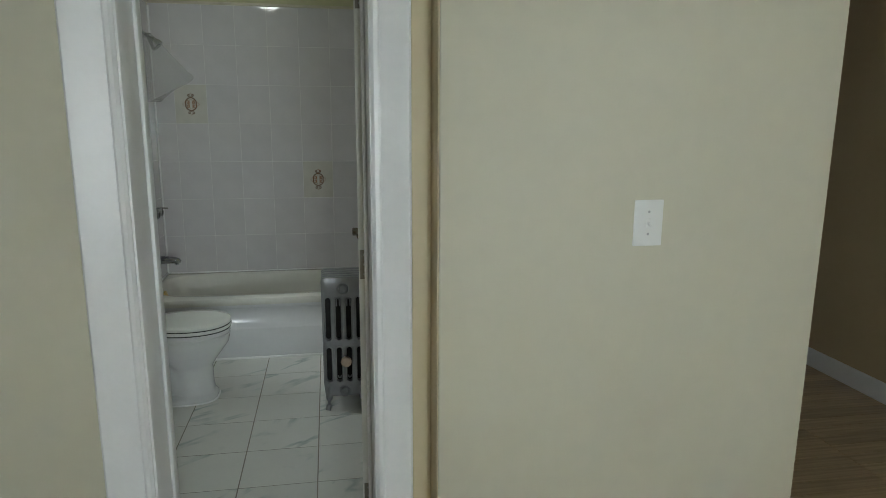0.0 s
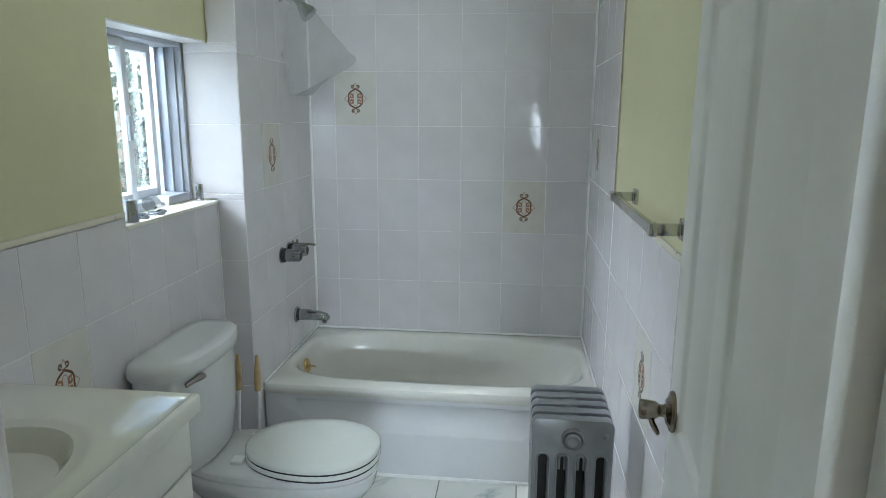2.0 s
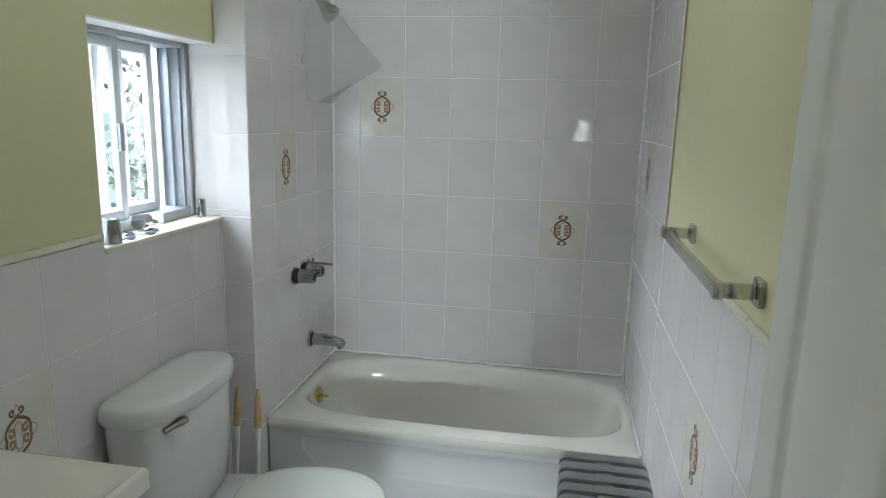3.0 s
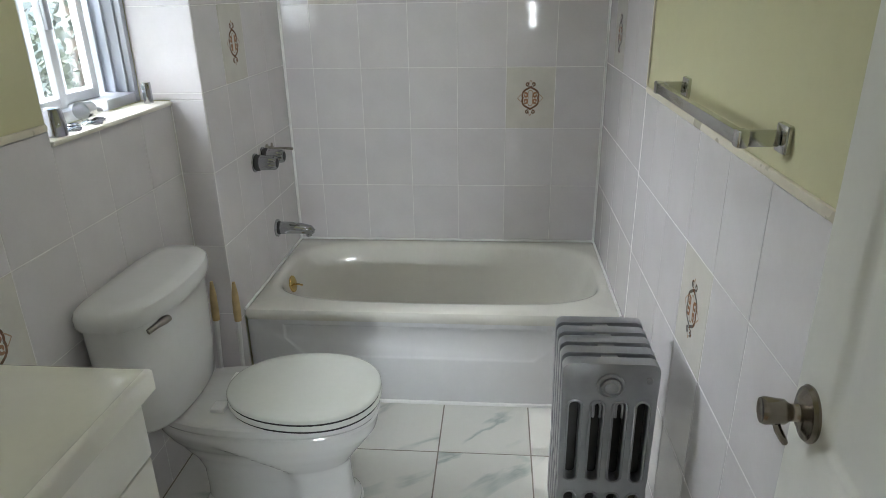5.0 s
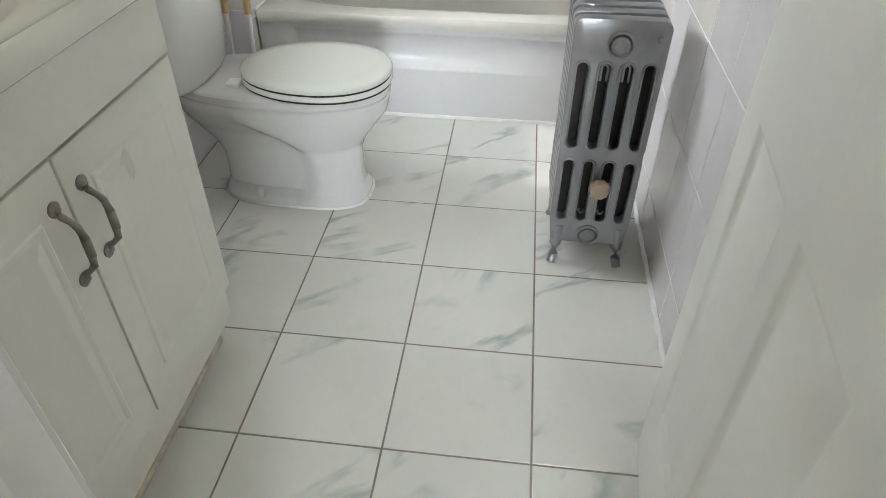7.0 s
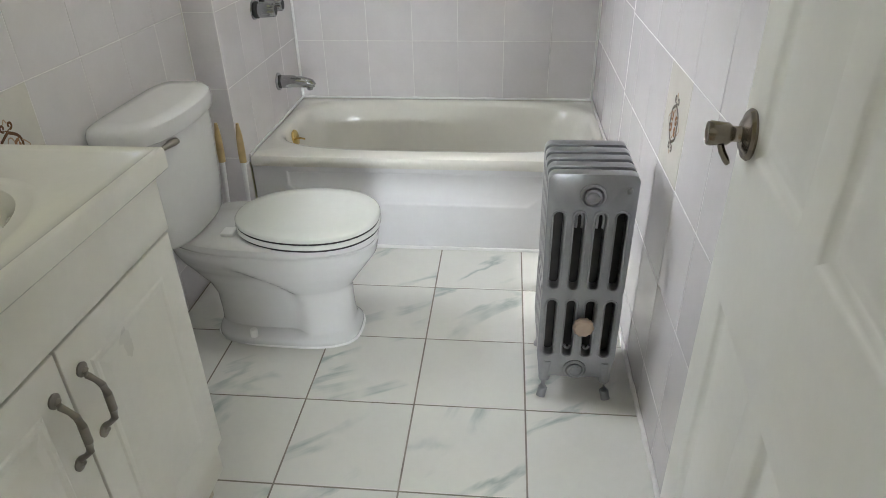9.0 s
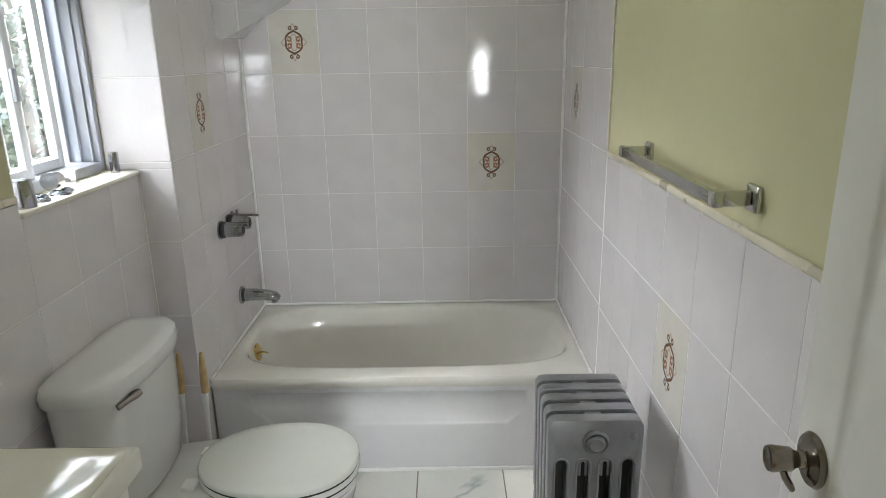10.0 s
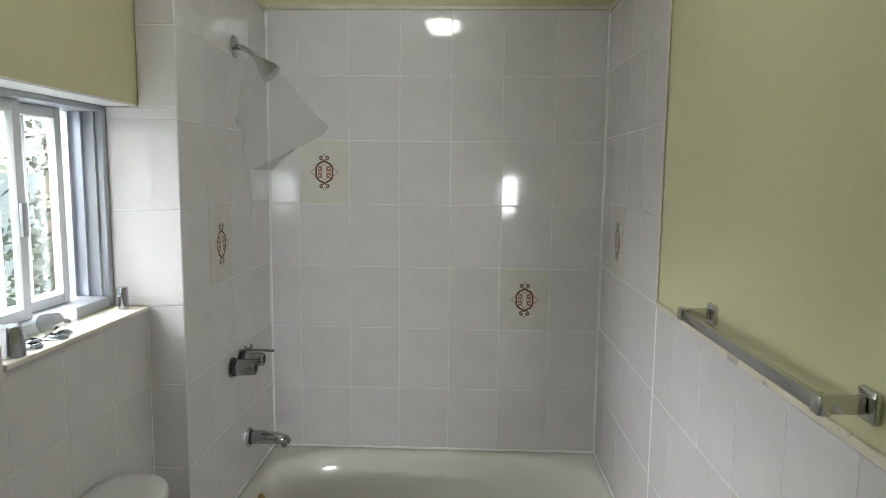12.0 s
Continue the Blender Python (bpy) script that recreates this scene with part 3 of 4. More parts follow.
def toilet():
    top = thing("toilet", "white two-piece porcelain toilet with closed round seat", "toilet", (0.25, TC, 0))
    bm = bmesh.new()
    rows = (
        (0.285, 0.001, 0.234, 0.126, 3.2, 0.06), (0.285, 0.018, 0.234, 0.126, 3.2, 0.06), (0.284, 0.03, 0.229, 0.119, 3.0, 0.06), (0.282, 0.042, 0.222, 0.106, 2.9, 0.0),
        (0.280, 0.08, 0.220, 0.098, 2.8, -0.05), (0.277, 0.14, 0.222, 0.093, 2.6, -0.1), (0.268, 0.18, 0.232, 0.098, 2.5, -0.1),
        (0.262, 0.222, 0.266, 0.128, 2.4, 0.0), (0.262, 0.265, 0.298, 0.153, 2.35, 0.05), (0.268, 0.305, 0.320, 0.167, 2.35, 0.08), (0.272, 0.345, 0.324, 0.172, 2.4, 0.08), (0.272, 0.352, 0.320, 0.169, 2.4, 0.08), (0.272, 0.362, 0.325, 0.173, 2.5, 0.08), (0.272, 0.378, 0.322, 0.171, 2.5, 0.08), (0.272, 0.384, 0.312, 0.163, 2.5, 0.08))
    fine = [tuple(a + (b - a) * k / 3 for a, b in zip(lo, hi)) for lo, hi in zip(rows, rows[1:]) for k in range(3)] + [rows[-1]]
    rings = [waist(oval(cx - 0.008, TC, z, rx, ry, p, 112, k)) for cx, z, rx, ry, p, k in fine]
    loft(bm, rings)
    part("bowl", bm, M_PORC, top)
    cap = bmesh.new()
    turned(cap, ((0.012, 0.024), (0.012, 0.046), (0.01, 0.05), (0.0, 0.051)), pose(0.185, TC - 0.106, 0.006))
    part("bolt_cap", cap, M_WHITEPL, top, "white plastic bolt cap")
    cap = bmesh.new()
    turned(cap, ((0.012, 0.024), (0.012, 0.046), (0.01, 0.05), (0.0, 0.051)), pose(0.185, TC + 0.106, 0.006))
    part("bolt_cap", cap, M_WHITEPL, top, "white plastic bolt cap")
    bm = bmesh.new()
    ring = oval(0.277, TC, 0.004, 0.236, 0.126, 3.0, 56, 0.1)
    tube(bm, ring + [ring[0]], 0.005, 8)
    part("caulk_bead", bm, M_CAULK, top)
    # seat ring and lid, each with rounded edges
    for name, z, h, rx, ry in (("seat", 0.3885, 0.018, 0.219, 0.183), ("lid", 0.4095, 0.018, 0.218, 0.182)):
        bm = bmesh.new()
        rr = [oval(0.378, TC, z + dz * h, rx - d, ry - d, 2.15, 64, 0.12) for dz, d in ((0, 0.003), (0.15, 0.0), (0.6, 0.0), (0.85, 0.002), (1.0, 0.007))]
        if name == "lid":
            rr += [oval(0.378, TC, z + h + 0.002, rx - 0.04, ry - 0.04, 2.15, 64, 0.12), oval(0.378, TC, z + h + 0.003, rx - 0.11, ry - 0.11, 2.15, 64, 0.12)]
        loft(bm, rr)
        part(name, bm, M_SEAT, top, "white enamelled " + name)
    # black filler painting in the shade of the gaps under seat and lid
    bm = bmesh.new()
    loft(bm, [oval(0.378, TC, z, 0.2155, 0.1795, 2.15, 48, 0.12) for z in (0.383, 0.4135)])
    part("seat_gap_shade", bm, M_DARK, top)
    for s in (-1, 1):
        part("hinge", boxes(((0.136, TC + s * 0.075 - 0.022, 0.3835), (0.175, TC + s * 0.075 + 0.022, 0.396)), r=0.004), M_WHITEPL, top)
    # tank
    bm = bmesh.new()
    tcx, tcy = -0.010, TC - 0.014
    loft(bm, [oval(tcx, tcy, z, rx, ry, 5.0, 64, 0.0, 2.35) for z, rx, ry in ((0.386, 0.082, 0.18), (0.40, 0.09, 0.195), (0.50, 0.094, 0.210), (0.62, 0.096, 0.219), (0.712, 0.097, 0.222))])
    tank = part("tank", bm, M_PORC, top)
    bm = bmesh.new()
    loft(bm, [oval(tcx + 0.004, tcy, z, rx, ry + 0.012, 5.0, 64, 0.0, 2.3) for z, rx, ry in ((0.708, 0.098, 0.216), (0.712, 0.104, 0.224), (0.722, 0.107, 0.228), (0.742, 0.107, 0.228), (0.754, 0.103, 0.222), (0.761, 0.092, 0.208), (0.763, 0.06, 0.16))])
    part("tank_lid", bm, M_PORC, top, "domed porcelain tank lid")
    bm = bmesh.new()
    fy, fz, fx = tcy - 0.128, 0.693, 0.066
    turned(bm, ((0.016, -0.004), (0.016, 0.005), (0.009, 0.008), (0.009, 0.014)), pose(fx, fy, fz, 0, 90, -22), 20)
    tube(bm, ((fx + 0.022, fy + 0.014, fz + 0.002), (fx + 0.018, fy, fz + 0.002), (fx + 0.008, fy - 0.022, fz - 0.002), (fx - 0.004, fy - 0.046, fz - 0.008)), [0.011, 0.013, 0.009, 0.0085], 12, 0.8)
    part("flush_lever", bm, M_NICKEL, tank, "dull chrome flush lever")
    bm = bmesh.new()
    tube(bm, ((-0.05, TC - 0.13, 0.39), (-0.06, TC - 0.17, 0.30), (-0.07, TC - 0.18, 0.18), (-0.108, TC - 0.18, 0.15)), 0.006, 10)
    part("supply_pipe", bm, M_BRUSH, top)


toilet()


def toilet_brush(x, y, tip):
    top = thing("toilet_brush", "white plastic toilet brush with pale wooden grip", "brush", (x, y, 0), group="brushes behind the toilet")
    bm = bmesh.new()
    turned(bm, ((0.045, 0.001), (0.047, 0.01), (0.036, 0.03), (0.03, 0.12), (0.033, 0.125), (0.02, 0.126)), pose(x, y, 0))
    part("holder", bm, M_WHITEPL, top)
    bm = bmesh.new()
    tube(bm, ((x, y, 0.1), (x + tip * 0.5, y + 0.003, 0.3), (x + tip, y + 0.006, 0.44)), [0.008, 0.007, 0.009], 12)
    part("stem", bm, M_WHITEPL, top)
    bm = bmesh.new()
    tube(bm, ((x + tip, y + 0.006, 0.435), (x + tip, y + 0.007, 0.47), (x + tip * 1.1, y + 0.008, 0.53), (x + tip * 1.15, y + 0.009, 0.575)), [0.012, 0.013, 0.011, 0.005], 12)
    part("grip", bm, M_WOODH, top, "pale worn wooden grip")


toilet_brush(0.045, -0.93, 0.008)
toilet_brush(-0.035, -0.93, 0.012)

# ---- vanity ----
VX, VY, VTOP = 0.360, -1.944, 0.896


def vanity():
    y0, y1, xf = INNER_Y + 0.02, VY - 0.022, 0.325
    top = thing("vanity_cabinet", "white two-door vanity cabinet with aged nickel pulls", "cabinet", (0.1, -2.4, 0))
    zt = VTOP - 0.045
    gap = -2.321
    part("body", boxes(((WIN_X + 0.004, y0, 0.10), (xf - 0.08, y1, zt)), ((xf - 0.0795, y0, 0.10), (xf, y1, 0.21)), ((xf - 0.0795, y0, 0.2105), (xf, gap - 0.012, 0.722)), ((xf - 0.0795, gap + 0.012, 0.2105), (xf, y1, 0.722)), ((xf - 0.0795, y0, 0.752), (xf, y1, zt))), M_VANITY, top)
    part("toe_kick", boxes(((WIN_X + 0.004, y0, 0.001), (0.27, y1 - 0.004, 0.101)), r=0.001), M_VANITY, top)
    part("quarter_round", boxes(((0.2702, y0, 0.001), (0.284, y1 + 0.002, 0.021)), r=0.004), M_WORN, top, "worn quarter-round moulding")
    part("false_front", boxes(((xf + 0.0005, y0, 0.742), (xf + 0.019, y1, zt - 0.001)), r=0.002), M_VANITY, top)

    def leaf(a, b, hy):
        bm = bmesh.new()
        z0, z1 = 0.198, 0.736
        rbox(bm, (xf + 0.0005, a, z0), (xf + 0.017, b, z1), 0.002)
        xs = xf + 0.017
        iy, iz = 0.055, 0.06
        # raised field: groove and pillow
        rings = [[(xs + dx, a + iy + d, z0 + iz + d), (xs + dx, b - iy - d, z0 + iz + d), (xs + dx, b - iy - d, z1 - iz - d), (xs + dx, a + iy + d, z1 - iz - d)] for dx, d in ((-0.001, 0.0), (0.0022, 0.006), (0.0022, 0.012), (0.0012, 0.018), (0.0030, 0.036))]
        loft(bm, rings)
        door = part("door", bm, M_VANITY, top, smooth=False)
        bm = bmesh.new()
        hz = 0.614
        xh = xf + 0.017
        for s in (-1, 1):
            turned(bm, ((0.0115, 0), (0.012, 0.003), (0.007, 0.006)), pose(xh, hy, hz + s * 0.062, 0, 90, 0), 16)
        pts = [(-0.066, 0.003, 0.004), (-0.060, 0.004, 0.0075), (-0.051, 0.007, 0.0055), (-0.043, 0.018, 0.0044), (-0.034, 0.026, 0.0056), (-0.015, 0.029, 0.0066), (0.015, 0.029, 0.0066), (0.034, 0.026, 0.0056), (0.043, 0.018, 0.0044), (0.051, 0.007, 0.0055), (0.060, 0.004, 0.0075), (0.066, 0.003, 0.004)]
        tube(bm, [(xh + d, hy, hz + z) for z, d, _ in pts], [r for _, _, r in pts], 12)
        part("handle", bm, M_NICKEL, door, "aged nickel bow handle")

    leaf(gap + 0.0025, y1 - 0.002, gap + 0.036)
    leaf(y0 + 0.002, gap - 0.0025, gap - 0.032)


def vanity_top():
    y0, y1 = INNER_Y + 0.004, VY
    x0, x1 = WIN_X + 0.002, VX
    n = 96
    cx, cy = (x0 + x1) / 2, (y0 + y1) / 2

    def rect(inset, z, back=0.0):
        ring = []
        for i in range(n):
            a = 2 * math.pi * i / n
            c, s = math.cos(a), math.sin(a)
            k = 1 / max(abs(c), abs(s))
            x, y = cx + ((x1 - x0) / 2 - inset) * c * k, cy + ((y1 - y0) / 2 - inset) * s * k
            ring.append((x, y, z))
        return ring

    bx, by = 0.13, -2.322
    rings = [rect(0.004, VTOP - 0.044), rect(0.0, VTOP - 0.04), rect(0.0, VTOP - 0.006), rect(0.003, VTOP - 0.001), rect(0.008, VTOP + 0.001), rect(0.014, VTOP - 0.002), rect(0.03, VTOP - 0.003)]
    rings += [oval(bx, by, VTOP + dz, 0.185 - d, 0.24 - d, 2.2, n) for dz, d in ((-0.003, 0.0), (-0.001, 0.006), (-0.003, 0.014), (-0.005, 0.035), (-0.02, 0.05), (-0.06, 0.07), (-0.10, 0.1), (-0.12, 0.14))]
    ob = tagged(part("worktop", loft(bmesh.new(), rings), M_COUNTER), "cream cultured marble vanity top with moulded oval basin", "worktop")
    part("backsplash", boxes(((WIN_X + 0.002, y0, VTOP - 0.002), (WIN_X + 0.02, y1, VTOP + 0.0)), r=0.0), M_COUNTER, ob)


vanity()
vanity_top()


# ---- radiator ----
def radiator():
    x0, x1, top_z = 1.0675, 1.2805, 0.688
    y0, pitch, count = -1.552, 0.0485, 5
    top = thing("radiator", "silver painted cast-iron column radiator with five sections", "radiator", ((x0 + x1) / 2, y0 + 0.12, 0))
    w = x1 - x0

    def outline(plate, pts):
        vs = [plate.verts.new((x, 0, z)) for x, z in pts]
        for i in range(len(vs)):
            plate.edges.new((vs[i], vs[(i + 1) % len(vs)]))

    def slot(cx, z0, z1, r, n=8):
        pts = []
        for k in range(n + 1):
            t = math.pi * k / n
            pts.append((cx + r * math.cos(t), z1 - r + r * math.sin(t)))
        for k in range(n + 1):
            t = math.pi + math.pi * k / n
            pts.append((cx + r * math.cos(t), z0 + r + r * math.sin(t)))
        return pts

    thick = 0.031
    edge = []
    for x, z, a0 in ((x1 - 0.02, top_z - 0.02, 0), (x0 + 0.02, top_z - 0.02, 90), (x0 + 0.024, 0.09, 180), (x1 - 0.024, 0.09, 270)):
        r = 0.02 if z > 0.3 else 0.016
        edge += [(x + r * math.cos(radians(a0 + 15 * k)), z + r * math.sin(radians(a0 + 15 * k))) for k in range(7)]
    # waist in the outer edges between the two rows of slots
    edge = edge[:14] + [(x0 + 0.002, 0.37), (x0 + 0.004, 0.35), (x0 + 0.002, 0.33)] + [(x0 + 0.001, 0.15)] + edge[14:] + [(x1 - 0.001, 0.15), (x1 - 0.002, 0.33), (x1 - 0.004, 0.35), (x1 - 0.002, 0.37)]

    def section_plate():
        plate = bmesh.new()
        outline(plate, edge)
        for f in (0.145, 0.382, 0.618, 0.855):
            outline(plate, slot(x0 + w * f, 0.368, 0.588, 0.0125))
            outline(plate, slot(x0 + w * f, 0.148, 0.33, 0.0125))
        bmesh.ops.triangle_fill(plate, use_beauty=True, use_dissolve=False, edges=plate.edges[:])
        g = bmesh.ops.extrude_face_region(plate, geom=plate.faces[:])
        bmesh.ops.translate(plate, verts=[v for v in g["geom"] if isinstance(v, bmesh.types.BMVert)], vec=(0, thick, 0))
        bmesh.ops.recalc_face_normals(plate, faces=plate.faces)
        sharp = [e for e in plate.edges if len(e.link_faces) == 2 and e.calc_face_angle(0) > 1.2]
        bmesh.ops.bevel(plate, geom=sharp, offset=0.0045, segments=2, affect="EDGES", profile=0.5, clamp_overlap=True)
        return mesh_of("section", plate, M_RAD)

    section_mesh = section_plate()

    def section(y, legs):
        ob = new("section", section_mesh)
        ob.parent = top
        ob.matrix_parent_inverse = Matrix.Translation(top.location).inverted()
        ob.location = (0, y, 0)
        if legs:
            front = -0.018 if y < y0 + 0.1 else 0.018
            for s, x in ((-1, x0 + 0.024), (1, x1 - 0.018)):
                bm = bmesh.new()
                tube(bm, ((x - s * 0.006, y + 0.016, 0.125), (x - s * 0.004, y + 0.016, 0.085), (x - s * 0.002, y + 0.016 + front * 0.2, 0.055), (x, y + 0.016 + front * 0.6, 0.025), (x + s * 0.004, y + 0.016 + front, 0.010), (x + s * 0.006, y + 0.016 + front * 1.2, 0.0015)), [0.020, 0.0185, 0.0160, 0.0135, 0.0125, 0.0130], 14)
                part("leg", bm, M_RAD, top)

    for k in range(count):
        section(y0 + k * pitch, k in (0, count - 1))
    mx = (x0 + x1) / 2
    # added core, coloured near-black so the slots read as deep shade
    part("slot_shade_core", boxes(((x0 + 0.012, y0 + 0.045, 0.125), (x1 - 0.012, y0 + pitch * 4 - 0.004, 0.605)), r=0.004), M_SLOT_SHADE, top, "near-black core painting in the shade behind the slots")
    for z in (top_z - 0.055, 0.102):
        bm = bmesh.new()
        m = pose(mx, y0 + 0.001, z, 90, 0, 0)
        turned(bm, ((0.031, 0), (0.031, 0.005), (0.026, 0.008), (0.021, 0.004), (0.0205, 0.011), (0.015, 0.014), (0.012, 0.012), (0.0, 0.012)), m, 28)
        part("plug", bm, M_RAD, top, "ringed end plug")
        if z > 0.3:
            part("web", boxes(((mx - 0.02, y0 + 0.01, top_z - 0.05), (mx + 0.02, y0 + pitch * 4 + 0.03, top_z - 0.005)), r=0.004), M_RAD, top)
        bm = bmesh.new()
        tube(bm, ((mx, y0 + 0.03, z), (mx, y0 + pitch * 4 + 0.01, z)), 0.026, 16)
        part("nipple", bm, M_RAD, top)
    for f in (0.145, 0.382, 0.618, 0.855):
        for za, zb in ((0.368, 0.588), (0.148, 0.33)):
            bm = bmesh.new()
            ring = [(x, y0 + 0.0005, z) for x, z in slot(x0 + w * f, za - 0.004, zb + 0.004, 0.0165)]
            tube(bm, ring + [ring[0]], 0.0028, 8)
            part("slot_rim", bm, M_RAD, top)
    for k, x in enumerate((x0 + w * 0.382, x0 + w * 0.618)):
        for za, zb in ((0.36, top_z - 0.095), (0.145, 0.335)):
            bm = bmesh.new()
            ring = []
            for f in range(13):
                a = math.pi * f / 12
                ring.append((x - 0.0075 * math.cos(a), y0 + 0.008, zb - 0.022 + 0.012 * math.sin(a)))
            if za > 0.3:
                tube(bm, [(x - 0.0075, y0 + 0.008, zb - 0.05)] + ring + [(x + 0.0075, y0 + 0.008, zb - 0.05)], 0.0035, 8)
            else:
                tube(bm, [(p[0], p[1], 2 * za + 0.035 - (p[2] - zb + za + 0.022)) for p in ring], 0.0035, 8)
            part("slot_moulding", bm, M_RAD, top)
    bm = bmesh.new()
    turned(bm, ((0.008, 0), (0.008, 0.006), (0.005, 0.008), (0.0, 0.008)), pose(x1 - 0.022, y0 + 0.002, top_z - 0.04, 90, 0, 0), 14)
    part("bleed_plug", bm, M_RAD, top)
    bm = bmesh.new()
    m = pose(mx + 0.008, y0 - 0.001, 0.262, 90, 0, 0)
    rings = []
    for r, h in ((0.012, 0), (0.012, 0.012), (0.026, 0.014), (0.027, 0.026), (0.022, 0.032), (0.0, 0.033)):
        rings.append([m @ Vector((r * (1 + 0.05 * math.cos(10 * 2 * math.pi * i / 40)) * math.cos(2 * math.pi * i / 40), r * (1 + 0.05 * math.cos(10 * 2 * math.pi * i / 40)) * math.sin(2 * math.pi * i / 40), h)) for i in range(40)])
    loft(bm, rings)
    valve = part("valve_cap", bm, M_TANCAP, top, "fluted tan valve cap")
    bm = bmesh.new()
    tube(bm, ((mx, y0 + pitch * 4 + 0.03, 0.108), (mx, y0 + pitch * 4 + 0.075, 0.108), (mx, y0 + pitch * 4 + 0.085, 0.09), (mx, y0 + pitch * 4 + 0.085, 0.0015)), 0.012, 12)
    rbox(bm, (mx - 0.018, y0 + pitch * 4 + 0.06, 0.085), (mx + 0.018, y0 + pitch * 4 + 0.1, 0.135), 0.006)
    part("supply_valve", bm, M_RAD, top, "painted supply valve and pipe")


radiator()


# ---- towel bar ----
def towel_bar():
    top = thing("towel_bar", "square chrome towel bar with clear rod on yellow wall", "towel bar", (ROOM_X, -1.49, 1.235))
    xw = ROOM_X + 0.0055
    for y in (-1.205, -1.775):
        part("wall_plate", boxes(((xw - 0.012, y - 0.021, 1.213), (xw, y + 0.021, 1.259)), r=0.004), M_BAR, top)
        part("post", boxes(((xw - 0.064, y - 0.006, 1.223), (xw - 0.013, y + 0.006, 1.249)), r=0.003), M_BAR, top)
        part("socket", boxes(((xw - 0.079, y - 0.012, 1.222), (xw - 0.061, y + 0.012, 1.25)), r=0.003), M_BAR, top)
    part("rod", boxes(((xw - 0.0775, -1.764, 1.225), (xw - 0.0625, -1.216, 1.247)), r=0.002), M_BAR, top, "brushed flat metal rod")


towel_bar()


# ---- door ----
def bathroom_door():
    width, thick, height = 0.606, 0.035, 2.02
    top = thing("door_1", "white six-panel bathroom door standing open, satin painted", "door", (0, 0, 0), kind="structure")
    bm = bmesh.new()
    z0 = 0.018
    # local: u from hinge to latch, v thickness (0 the room face), w up
    us = (0.0, 0.082, 0.288, 0.342, 0.530, width)
    ws = (0.0, 0.20, 0.785, 0.985, 1.60, 1.72, 1.905, height)

    def face(v, s):
        grid = {}
        for i, u in enumerate(us):
            for j, w in enumerate(ws):
                grid[i, j] = bm.verts.new((u, v, z0 + w))
        for i in range(5):
            for j in range(7):
                if i in (1, 3) and j in (1, 3, 5):
                    u0, u1, w0, w1 = us[i], us[i + 1], ws[j] + z0, ws[j + 1] + z0
                    prev = [grid[i, j], grid[i + 1, j], grid[i + 1, j + 1], grid[i, j + 1]]
                    for d, depth in ((0.005, 0.003), (0.012, 0.008), (0.02, 0.008), (0.042, 0.002)):
                        cur = [bm.verts.new((a, v + s * depth, b)) for a, b in ((u0 + d, w0 + d), (u1 - d, w0 + d), (u1 - d, w1 - d), (u0 + d, w1 - d))]
                        for k in range(4):
                            bm.faces.new((prev[k], prev[(k + 1) % 4], cur[(k + 1) % 4], cur[k]))
                        prev = cur
                    bm.faces.new(prev)
                else:
                    bm.faces.new((grid[i, j], grid[i + 1, j], grid[i + 1, j + 1], grid[i, j + 1]))
        return grid

    a = face(0.0, 1)
    b = face(thick, -1)
    for j in range(7):
        for i in (0, 5):
            bm.faces.new((a[i, j], a[i, j + 1], b[i, j + 1], b[i, j]))
    for i in range(5):
        for j in (0, 7):
            bm.faces.new((a[i, j], a[i + 1, j], b[i + 1, j], b[i, j]))
    part("leaf", bm, M_DOOR, top)
    for side in (0, 1):
        v = 0.0 if side == 0 else thick
        s = -1 if side == 0 else 1
        m = pose(width - 0.046, v, 1.025, 90 if side == 0 else -90, 0, 0)
        bm = bmesh.new()
        prof = ((0.031, 0), (0.032, 0.003), (0.029, 0.007), (0.024, 0.008), (0.018, 0.012), (0.013, 0.013))
        turned(bm, prof, m, 32)
        rose = part("rose", bm, M_KNOB, top, "satin nickel rose")
        bm = bmesh.new()
        prof = ((0.012, 0.010), (0.0095, 0.016), (0.010, 0.022), (0.014, 0.027), (0.0145, 0.036), (0.0155, 0.047), (0.014, 0.051), (0.012, 0.0495), (0.0, 0.049))
        turned(bm, prof, m, 32)
        part("knob", bm, M_KNOB, rose, "round satin nickel knob")
        bm = bmesh.new()
        out = -1 if side == 0 else 1
        tube(bm, ((width - 0.046, v + out * 0.034, 1.014), (width - 0.048, v + out * 0.030, 1.003), (width - 0.050, v + out * 0.024, 0.993), (width - 0.051, v + out * 0.021, 0.988)), [0.0055, 0.006, 0.006, 0.0045], 12, 0.7)
        part("thumb_lug", bm, M_KNOB, rose, "short dull thumb lever under the knob")
    part("latch_plate", boxes(((width - 0.0005, 0.006, 0.995), (width + 0.0015, thick - 0.006, 1.055))), M_NICKEL, top)
    for z in (0.25, 1.02, 1.80):
        bm = bmesh.new()
        tube(bm, ((-0.004, -0.004, z - 0.045), (-0.004, -0.004, z + 0.045)), 0.006, 12)
        rbox(bm, (-0.0015, -0.002, z - 0.045), (0.0, thick - 0.004, z + 0.045))
        hinge = part("hinge", bm, M_NICKEL, top, "old painted steel hinge")
        bm = bmesh.new()
        for k in (-0.03, 0.0, 0.03):
            turned(bm, ((0.004, 0), (0.003, 0.001), (0.0, 0.001)), pose(-0.0015, 0.018, z + k, 0, -90, 0), 10)
        part("screw", bm, M_SCREW, hinge)
    return top


door = bathroom_door()
# hinge at the right jamb; the leaf stands almost flat along the right wall
door.matrix_world = pose(1.238, -2.757, 0, 0, 0, 84.5)


